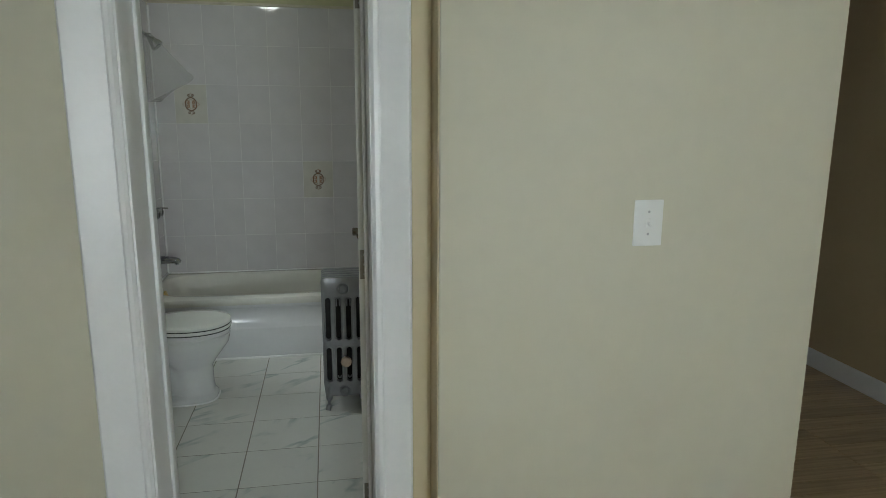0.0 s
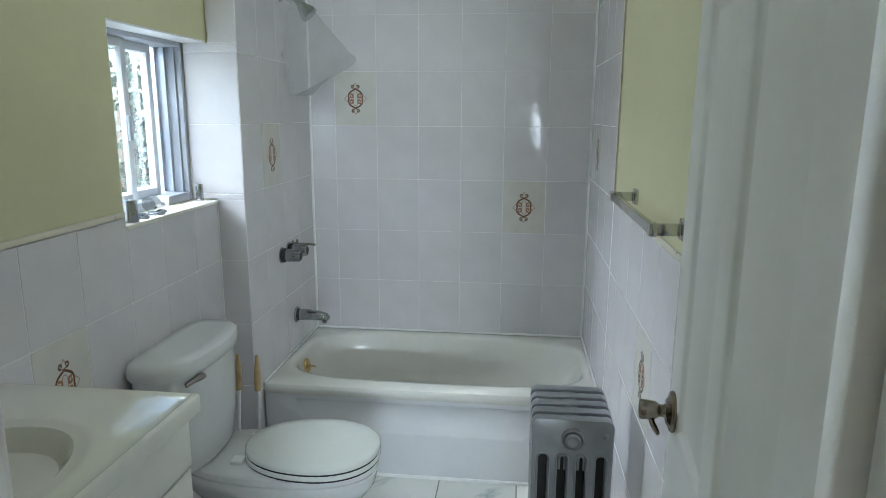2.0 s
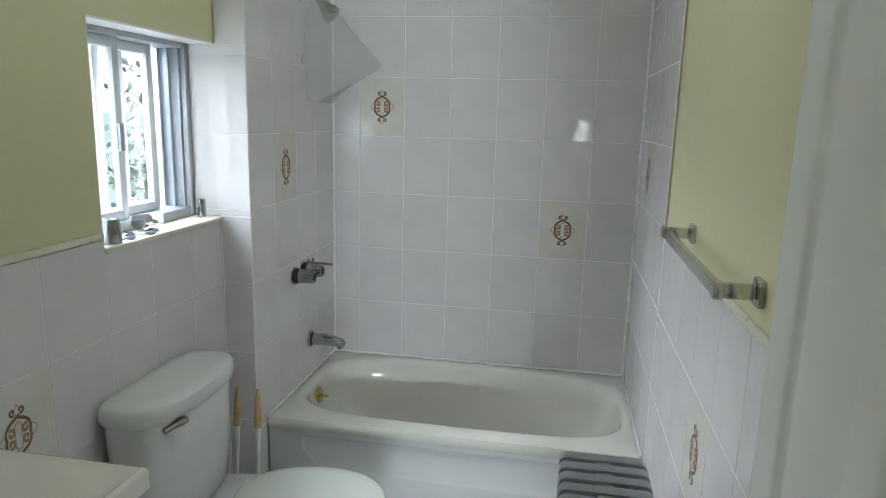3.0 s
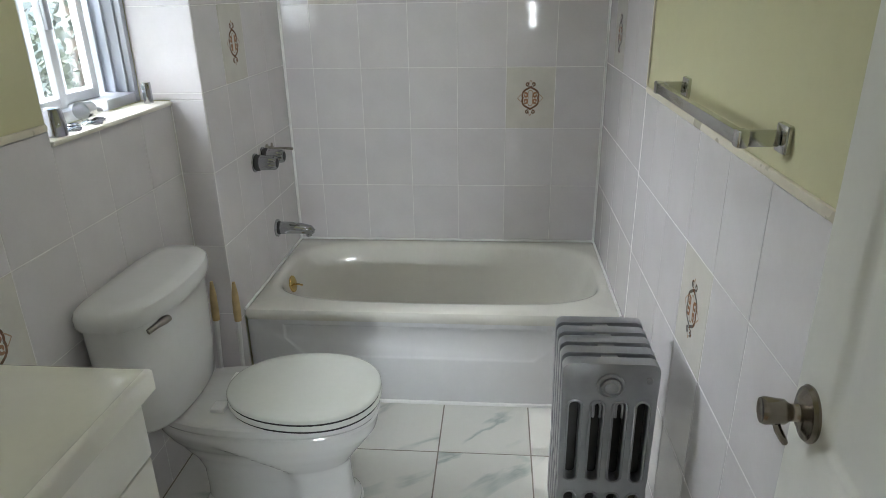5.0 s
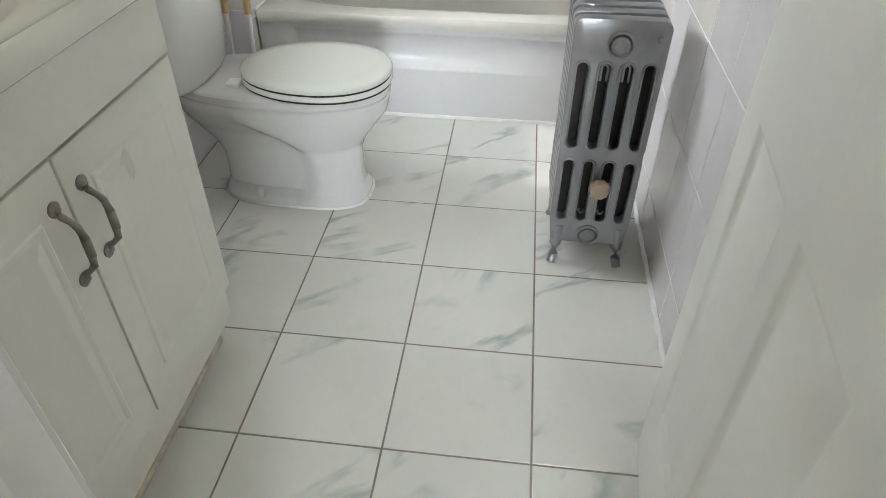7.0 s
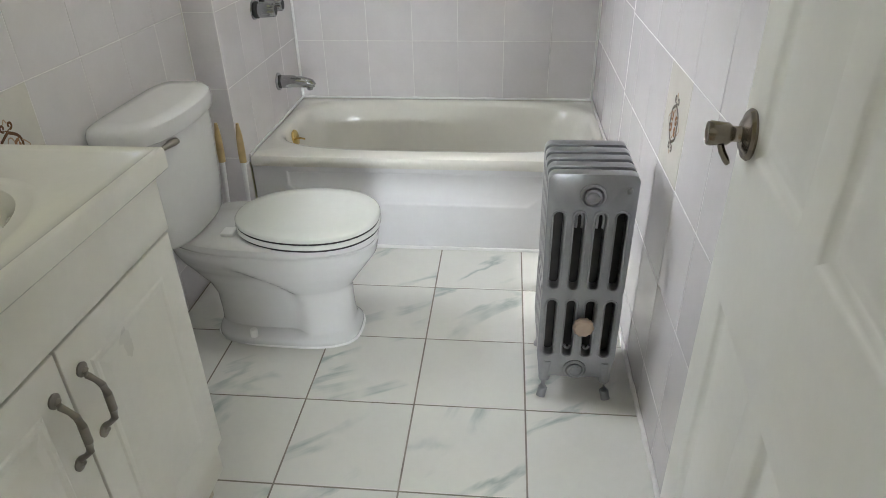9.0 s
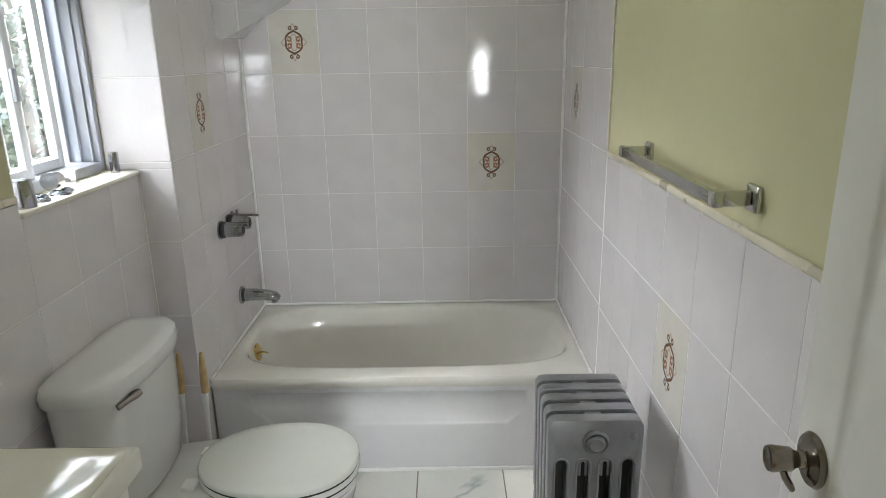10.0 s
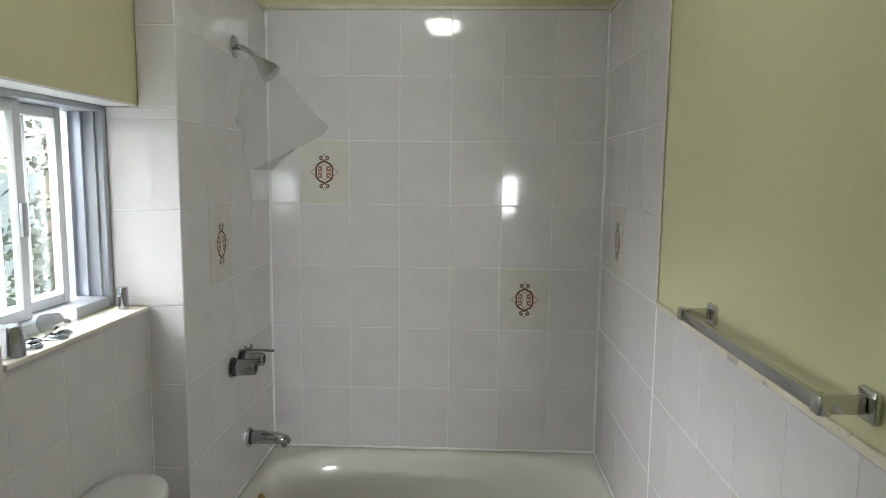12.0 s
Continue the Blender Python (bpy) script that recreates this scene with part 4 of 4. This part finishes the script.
# ---- light switch ----
def light_switch():
    x, z, y = 1.956, 1.184, -3.0905
    top = thing("light_switch", "white plastic toggle light switch on beige wall", "switch", (x, y, z))
    part("plate", boxes(((x - 0.041, y - 0.006, z - 0.062), (x + 0.041, y, z + 0.062)), r=0.003), M_PLATE, top)
    bm = bmesh.new()
    rbox(bm, (x - 0.0055, y - 0.008, z - 0.013), (x + 0.0055, y - 0.005, z + 0.013), 0.001)
    tube(bm, ((x, y - 0.006, z), (x, y - 0.02, z - 0.008)), [0.0045, 0.0035], 10)
    part("toggle", bm, M_PLATE, top)
    for s in (-1, 1):
        bm = bmesh.new()
        turned(bm, ((0.0035, 0), (0.003, 0.0015), (0.0, 0.002)), pose(x, y - 0.006, z + s * 0.03, 90, 0, 0), 12)
        part("screw", bm, M_SCREW, top)


light_switch()


# ---- ceiling lamp ----
def ceiling_lamp():
    top = thing("ceiling_lamp", "small lit frosted dome ceiling lamp with chrome ring", "lamp", (0.65, -1.4, CEIL))
    bm = bmesh.new()
    turned(bm, ((0.11, 0), (0.115, -0.01), (0.11, -0.02), (0.10, -0.021)), pose(0.65, -1.4, CEIL), 36)
    part("ring", bm, M_BRUSH, top)
    bm = bmesh.new()
    turned(bm, ((0.10, -0.0215), (0.10, -0.03), (0.092, -0.055), (0.07, -0.078), (0.035, -0.09), (0.0, -0.093)), pose(0.65, -1.4, CEIL), 36)
    part("shade", bm, M_LAMP, top, "glowing frosted glass dome")


ceiling_lamp()


# ---- window ----
def window_bath():
    top = thing("window_1", "grey aluminium sliding window, half open, over tiled sill", "window", (-0.25, -1.1, SILL_Z), kind="structure")
    ya, yb, za, zb = WIN_Y0, CHASE_Y, SILL_Z, LINTEL_Z
    xo, xi = -0.325, -0.205
    t = 0.022
    for lo, hi in (((xo, ya + 0.0005, za), (xi, ya + t, zb - 0.001)), ((xo, yb - t, za), (xi, yb - 0.0005, zb - 0.001)), ((xo, ya + t + 0.001, zb - t), (xi, yb - t - 0.001, zb - 0.001)), ((xo, ya + t + 0.001, za), (xi, yb - t - 0.001, za + 0.03))):
        part("window_frame", boxes((lo, hi), r=0.003), M_ALU, top)
    # guide fins on the far jamb
    for x in (-0.225, -0.262, -0.298):
        part("guide", boxes(((x - 0.002, yb - t - 0.012, za + 0.031), (x + 0.002, yb - t - 0.0005, zb - t - 0.001))), M_ALU, top)

    def sash(y0, y1, xc, mat, glassy=True):
        w, d = 0.028, 0.011
        z0, z1 = za + 0.031, zb - t - 0.001
        s = part("sash", boxes(((xc - d, y0, z0), (xc + d, y0 + w, z1)), ((xc - d, y1 - w, z0), (xc + d, y1, z1)), ((xc - d, y0 + w, z1 - w), (xc + d, y1 - w, z1)), ((xc - d, y0 + w, z0), (xc + d, y1 - w, z0 + w)), r=0.002), mat, top)
        g = part("pane", boxes(((xc - 0.002, y0 + w - 0.004, z0 + w - 0.004), (xc + 0.002, y1 - w + 0.004, z1 - w + 0.004))), M_GLASS, s, "clear glass pane")
        g.visible_shadow = False
        return s

    s1 = sash(ya + t + 0.001, -1.135, -0.243, M_VINYL)
    sash(-1.20, -0.925, -0.280, M_VINYL)
    sash(-1.06, -0.89, -0.308, M_VINYL)
    part("latch", boxes(((-0.231, -1.163, 1.38), (-0.222, -1.143, 1.46)), r=0.002), M_ALU, s1)
    return top


window_bath()
structure("window_sill", boxes(((-0.204, WIN_Y0 + 0.001, SILL_Z - 0.014), (WIN_X + 0.008, CHASE_Y - 0.001, SILL_Z - 0.0005)), r=0.005), M_SILL, "cream painted window sill", "window sill")
structure("window_lintel", boxes(((-0.204, WIN_Y0 + 0.001, LINTEL_Z - 0.006), (WIN_X - 0.0055, CHASE_Y - 0.001, LINTEL_Z - 0.0005))), M_TRIM, "white painted window head reveal", "trim")
structure("window_reveal", boxes(((-0.204, WIN_Y0 + 0.0005, SILL_Z), (WIN_X - 0.0055, WIN_Y0 + 0.004, LINTEL_Z - 0.007))), M_TRIM, "white painted window side reveal", "trim")


def hall_window():
    top = thing("window_2", "white painted sash window at the end of the hall", "window", (1.75, -6.85, 0.90), kind="structure")
    for lo, hi in (((1.271, -6.95, 0.901), (1.31, -6.85, 1.559)), ((2.19, -6.95, 0.901), (2.229, -6.85, 1.559)), ((1.311, -6.95, 0.901), (2.189, -6.85, 0.94)), ((1.311, -6.95, 1.52), (2.189, -6.85, 1.559)), ((1.311, -6.92, 1.04), (2.189, -6.87, 1.10))):
        part("window_frame", boxes((lo, hi), r=0.003), M_TRIM, top)
    for z0, z1 in ((0.941, 1.039), (1.101, 1.519)):
        g = part("pane", boxes(((1.311, -6.9, z0), (2.189, -6.896, z1))), M_GLASS, top)
        g.visible_shadow = False


hall_window()


# ---- things on the sill ----
def on_sill(name, label, category, build, mat):
    bm = bmesh.new()
    build(bm)
    return tagged(part(name, bm, mat), label, category, group="spare fittings on the sill")


sz = SILL_Z
on_sill("chrome_cup", "small chrome tap sleeve standing on the sill", "tap part", lambda bm: turned(bm, ((0.031, 0), (0.031, 0.012), (0.027, 0.055), (0.024, 0.064), (0.017, 0.065)), pose(-0.139, -1.348, sz), 24), M_CHROME)
on_sill("chrome_sleeve", "upright chrome tube standing on the sill", "tap part", lambda bm: turned(bm, ((0.014, 0), (0.014, 0.055), (0.013, 0.062), (0.010, 0.062)), pose(-0.155, -0.865, sz), 20), M_CHROME)
for px, py, r in ((-0.135, -1.285, 0.024), (-0.16, -1.245, 0.02), (-0.135, -1.20, 0.027), (-0.14, -1.16, 0.018)):
    on_sill("chrome_flange", "flat chrome tap flange lying on the sill", "tap part", lambda bm: turned(bm, ((r, 0), (r, 0.004), (r * 0.7, 0.009), (r * 0.4, 0.01), (r * 0.38, 0.004)), pose(px, py, sz, 0, 0, 0), 22), M_CHROME)


def old_valve(bm):
    tube(bm, ((-0.165, -1.19, sz + 0.031), (-0.165, -1.15, sz + 0.031)), [0.024, 0.020], 18)
    tube(bm, ((-0.165, -1.15, sz + 0.026), (-0.16, -1.115, sz + 0.018)), [0.011, 0.010], 14)
    turned(bm, ((0.008, 0), (0.008, 0.02), (0.0, 0.02)), pose(-0.165, -1.18, sz - 0.0), 12)


on_sill("tap_handle", "old grey tap handle lying on the sill", "tap part", old_valve, M_BRUSH)
on_sill("paper_tag", "crumpled clear plastic wrapping on the sill", "wrapper", lambda bm: loft(bm, [oval(-0.17, -1.09, sz + z, 0.012 + 0.01 * math.sin(9 * z), 0.022, 2, 14) for z in (0.0, 0.012, 0.026, 0.04)]), M_BAG)


# ---- outdoors ----
structure("ground", boxes(((-400, -400, -1.3), (-0.36, 400, -1.2))), M_GRASS, "pale dry yard seen through the bathroom window", "ground")


def tree(x, y, base, height, spread, seed):
    rnd = random.Random(seed)
    top = thing("tree", "leafy green yard tree outside the window", "tree", (x, y, base))
    bm = bmesh.new()
    tube(bm, ((x, y, base), (x + 0.05, y + 0.04, base + height * 0.3), (x - 0.03, y, base + height * 0.6), (x, y, base + height * 0.9)), [0.16, 0.13, 0.09, 0.03], 12)
    tips = []
    for k in range(14):
        a, h = rnd.uniform(0, 6.28), rnd.uniform(0.3, 0.8)
        p = Vector((x, y, base + height * h))
        q = p + Vector((math.cos(a), math.sin(a), rnd.uniform(0.1, 0.7))) * spread * rnd.uniform(0.5, 0.9)
        tube(bm, (p, (p + q) / 2 + Vector((0, 0, 0.1)), q), [0.045, 0.025, 0.008], 8)
        tips += [q, (p + q) / 2]
    part("trunk", bm, M_BARK, top)
    verts, faces = [], []
    for k in range(2400):
        c = rnd.choice(tips) + Vector([rnd.gauss(0, 0.18) for _ in range(3)])
        d = Vector([rnd.gauss(0, 1) for _ in range(3)]).normalized()
        e = d.orthogonal().normalized()
        s = rnd.uniform(0.03, 0.06)
        i = len(verts)
        verts += [c - d * s, c + e * s * 0.5, c + d * s, c - e * s * 0.5]
        faces.append((i, i + 1, i + 2, i + 3))
    me = bpy.data.meshes.new("crown")
    me.from_pydata([tuple(v) for v in verts], [], faces)
    me.materials.append(M_LEAF)
    ob = new("crown", me)
    ob.parent = top
    ob.matrix_parent_inverse = Matrix.Translation(top.location).inverted()


tree(-2.65, 2.75, -1.2, 3.9, 0.45, 4)


# ---- tile caps and edges ----
def cap(lo, hi, label):
    structure("tile_cap", boxes((lo, hi), r=0.004), M_CAP, label, "trim")


cap((ROOM_X - 0.004, INNER_Y + 0.001, DADO_R), (ROOM_X + 0.0045, -0.785, DADO_R + 0.018), "cream rounded ceramic cap along the dado")
cap((ROOM_X - 0.002, -0.784, DADO_R + 0.019), (ROOM_X + 0.0045, -0.775, 2.17), "cream bullnose edge of the bath tiling")
cap((WIN_X - 0.0045, INNER_Y + 0.001, DADO), (WIN_X + 0.004, WIN_Y0 - 0.002, DADO + 0.018), "cream rounded ceramic cap along the dado")
cap((0.0, -0.006, 2.176), (ROOM_X - 0.006, 0.0075, 2.194), "cream ceramic ledge over the bath tiling")
cap((ROOM_X - 0.006, -0.784, 2.172), (ROOM_X + 0.0045, -0.0005, 2.19), "cream ceramic ledge over the bath tiling")
cap((-0.0075, CHASE_Y, 2.172), (0.006, -0.0065, 2.19), "cream ceramic ledge over the bath tiling")


bm = bmesh.new()
tube(bm, [(ROOM_X - 0.003, INNER_Y + 0.01 + (TUB_Y - INNER_Y - 0.02) * i / 50, 0.004 + 0.002 * math.sin(i * 1.9)) for i in range(51)], [0.008 + 0.002 * math.sin(i * 2.7) for i in range(51)], 8)
structure("wall_caulk", bm, M_CAULK, "uneven white caulk along the tiled wall and floor", "trim")

# ---- wall and floor tiles ----
tile_meshes = {}


def tile_mesh(w, h, mat, depth=0.006, edge=0.0014, lip=0.0012):
    key = (round(w, 4), round(h, 4), mat.name)
    if key not in tile_meshes:
        bm = bmesh.new()
        rings = [[(-w / 2 + d, -h / 2 + d, z), (w / 2 - d, -h / 2 + d, z), (w / 2 - d, h / 2 - d, z), (-w / 2 + d, h / 2 - d, z)] for d, z in ((0, -depth), (0, -lip), (edge * 0.4, -lip * 0.3), (edge, 0))]
        loft(bm, rings, cap0=False)
        tile_meshes[key] = mesh_of("tile", bm, mat, False)
    return tile_meshes[key]


rng = random.Random(11)


def lay(parent, frame_m, us, vs, mat, joint=0.0024, special=(), tilt=0.08, skip=None):
    """Tiles between the lines us and vs on the plane frame_m (its z faces the room)."""
    for i, (a, b) in enumerate(zip(us, us[1:])):
        for j, (c, d) in enumerate(zip(vs, vs[1:])):
            if skip and skip((a + b) / 2, (c + d) / 2):
                continue
            deco = (i, j) in special
            ob = new("tile", tile_mesh(b - a - joint, d - c - joint, M_DECO if deco else mat))
            m = frame_m @ Matrix.Translation(((a + b) / 2, (c + d) / 2, rng.uniform(-0.0004, 0.0002))) @ pose(0, 0, 0, rng.gauss(0, tilt), rng.gauss(0, tilt), 0)
            ob.parent = parent
            ob.matrix_world = m
            if deco:
                ornament(parent, frame_m @ Matrix.Translation(((a + b) / 2, (c + d) / 2, 0.0006)))


def bed(parent, frame_m, u0, u1, v0, v1, mat=None, back=0.0055, front=-0.0011):
    bm = bmesh.new()
    rbox(bm, (u0, v0, -back), (u1, v1, front))
    ob = part("grout_bed", bm, mat or M_GROUT)
    ob.parent = parent
    ob.matrix_world = frame_m


def ribbon(bm, pts, w, z=0.0):
    pts = [Vector(p) for p in pts]
    left, right = [], []
    for i, p in enumerate(pts):
        d = (pts[min(i + 1, len(pts) - 1)] - pts[max(i - 1, 0)]).normalized()
        s = Vector((-d.y, d.x)) * w / 2
        left.append(bm.verts.new((p.x + s.x, p.y + s.y, z)))
        right.append(bm.verts.new((p.x - s.x, p.y - s.y, z)))
    for i in range(len(pts) - 1):
        bm.faces.new((left[i], right[i], right[i + 1], left[i + 1]))


def spiral(cx, cy, r0, r1, a0, a1, n=18):
    return [(cx + (r0 + (r1 - r0) * i / n) * math.cos(a0 + (a1 - a0) * i / n), cy + (r0 + (r1 - r0) * i / n) * math.sin(a0 + (a1 - a0) * i / n)) for i in range(n + 1)]


def ornament_meshes():
    dark, tan, pink = bmesh.new(), bmesh.new(), bmesh.new()
    for sx in (-1, 1):
        for sy in (-1, 1):
            f = lambda pts: [(sx * x, sy * y) for x, y in pts]
            # shoulder of the cartouche and its scrolls
            ribbon(dark, f([(0.0, 0.045), (0.006, 0.042), (0.014, 0.038), (0.024, 0.032), (0.031, 0.024), (0.034, 0.014), (0.033, 0.004), (0.031, 0.0)]), 0.0074)
            ribbon(dark, f(spiral(0.0115, 0.058, 0.0085, 0.002, -1.9, 4.6)), 0.0056)
            ribbon(dark, f([(0.0, 0.046), (0.003, 0.049), (0.008, 0.0505)]), 0.0032)
            ribbon(pink, f(spiral(0.02, 0.0115, 0.011, 0.0025, 1.0, 7.2)), 0.0078, 0.0001)
            ribbon(tan, f([(0.034, 0.018), (0.042, 0.012), (0.054, 0.0)]), 0.003)
            ribbon(tan, f([(0.006, 0.064), (0.003, 0.069), (0.0, 0.074)]), 0.0032)
            ribbon(tan, f([(0.0, 0.033), (0.006, 0.030), (0.010, 0.022), (0.0105, 0.012), (0.009, 0.0)]), 0.0034)
    return mesh_of("scroll", dark, M_INK, False), mesh_of("scroll", tan, M_INK2, False), mesh_of("scroll", pink, M_PINK, False)


scrolls = ornament_meshes()


def ornament(parent, m):
    for k, me in enumerate(scrolls):
        ob = new("scroll", me)
        ob.parent = parent
        ob.matrix_world = m @ Matrix.Translation((0, 0, 0.0001 * k))


def lines(start, step, lo, hi, keep=0.03):
    """Joint lines at start + k * step between lo and hi, with both ends; slivers under keep are merged."""
    inner = sorted(start + k * step for k in range(-40, 41) if lo + keep < start + k * step < hi - keep)
    return [lo, *inner, hi]


BACK = Matrix(((1, 0, 0, 0), (0, 0, -1, 0), (0, 1, 0, 0), (0, 0, 0, 1)))
CHASE_FACE = Matrix(((1, 0, 0, 0), (0, 0, -1, CHASE_Y), (0, 1, 0, 0), (0, 0, 0, 1)))
RIGHT = Matrix(((0, 0, -1, ROOM_X), (-1, 0, 0, 0), (0, 1, 0, 0), (0, 0, 0, 1)))
LEFT0 = Matrix(((0, 0, 1, 0), (1, 0, 0, 0), (0, 1, 0, 0), (0, 0, 0, 1)))
LEFTW = Matrix(((0, 0, 1, WIN_X), (1, 0, 0, 0), (0, 1, 0, 0), (0, 0, 0, 1)))

back_rows = lines(0.645, ROW, RIM - 0.02, 2.176, 0.05)
lay(wall_back, BACK, lines(0.127, COL, 0.001, ROOM_X - 0.001), back_rows, M_TILE, special=((1, 4), (5, 2)))
bed(wall_back, BACK, 0.0, ROOM_X, RIM - 0.03, 2.175)

side_rows_up = lines(DADO, ROW, RIM - 0.02, 2.172, 0.05)
side_rows = lines(DADO, ROW, 0.001, DADO, 0.03)
lay(wall_right, RIGHT, lines(0.775, -COL, 0.006, 0.775, 0.02), side_rows_up, M_TILE, special=((1, 3),))
lay(wall_right, RIGHT, lines(1.355, COL, 0.786, INNER_Y * -1 - 0.003), lines(DADO_R, ROW, 0.001, DADO_R, 0.03), M_TILE, special=((3, 3),))
bed(wall_right, RIGHT, 0.0065, 0.776, RIM - 0.03, 2.171, back=0.0045)
bed(wall_right, RIGHT, 0.777, INNER_Y * -1 - 0.002, 0.0, DADO_R - 0.001, back=0.0045)
lay(wall_chase, LEFT0, lines(-0.422, COL, CHASE_Y + 0.002, -0.006, 0.02), side_rows_up, M_TILE, special=((1, 3),))
bed(wall_chase, LEFT0, CHASE_Y + 0.0025, -0.0065, RIM - 0.03, 2.171)
lay(wall_chase, LEFT0, [CHASE_Y + 0.002, TUB_Y - 0.002], lines(DADO, ROW, 0.001, RIM - 0.022), M_TILE)
strip_rows = [z for z in lines(DADO, ROW, 0.001, 2.43)]
lay(wall_chase, CHASE_FACE, [WIN_X + 0.001, -0.001], [z for z in strip_rows if z < 1.16] + [SILL_Z], M_TILE)
lay(wall_chase, CHASE_FACE, [-0.204, -0.001], [SILL_Z + 0.001, DADO, DADO + ROW, DADO + 2 * ROW, LINTEL_Z - 0.007], M_TILE)
lay(wall_chase, CHASE_FACE, [WIN_X + 0.001, -0.001], [LINTEL_Z - 0.005, DADO + 3 * ROW, DADO + 4 * ROW, 2.42], M_TILE)
bed(wall_chase, CHASE_FACE, WIN_X, -0.002, 0.0, 2.42)
bed(wall_chase, CHASE_FACE, -0.204, WIN_X - 0.0005, SILL_Z + 0.001, LINTEL_Z - 0.007)
cols_w = lines(-1.42, COL, INNER_Y + 0.005, CHASE_Y - 0.001, 0.02)
deco_col = min(range(len(cols_w) - 1), key=lambda i: abs((cols_w[i] + cols_w[i + 1]) / 2 + 1.725))
split = next(i for i, u in enumerate(cols_w) if u > WIN_Y0 - 0.03)
lay(wall_window, LEFTW, cols_w[:split] + [WIN_Y0], side_rows, M_TILE, special=((deco_col, len(side_rows) - 3),))
lay(wall_window, LEFTW, [WIN_Y0] + cols_w[split + 1:], side_rows[:-1] + [SILL_Z - 0.013], M_TILE)
structure("corner_caulk", boxes(((WIN_X + 0.0003, CHASE_Y - 0.0035, 0.002), (WIN_X + 0.0035, CHASE_Y - 0.0003, SILL_Z - 0.015)), r=0.001), M_CAULK, "white caulk in the tiled corner", "trim")
bed(wall_window, LEFTW, INNER_Y + 0.005, CHASE_Y - 0.001, 0.0, SILL_Z - 0.016, back=0.0045)
bed(wall_window, LEFTW, INNER_Y + 0.005, WIN_Y0 - 0.001, SILL_Z - 0.0155, DADO - 0.001, back=0.0045)

FLOOR = Matrix.Identity(4)
bed(floor, FLOOR, WIN_X, ROOM_X, INNER_Y - 0.02, TUB_Y + 0.01, mat=M_FGROUT, back=0.0028, front=-0.0016)
lay(floor, FLOOR, lines(0.7285, 0.3135, WIN_X + 0.001, ROOM_X - 0.001), lines(-1.617, 0.3005, INNER_Y - 0.02, TUB_Y + 0.008), M_FLOOR, joint=0.0045, tilt=0.03)

# oak planks of the hall, in the stretch nearest the far room and in front of the door
plank = tile_mesh(0.85, 0.083, M_PLANK, 0.0038, 0.0012, 0.001)
for row in range(84):
    far = row >= 42
    y = -3.04 - 0.085 * row if not far else -2.93 + 0.085 * (row - 42)
    for k in range(2 if far else 6):
        x = 2.915 + 0.853 * k if far else -1.15 + 0.853 * k + 0.28 * (row % 3)
        ob = new("plank", plank)
        ob.parent = hall_floor
        ob.matrix_world = pose(x, y, 0)
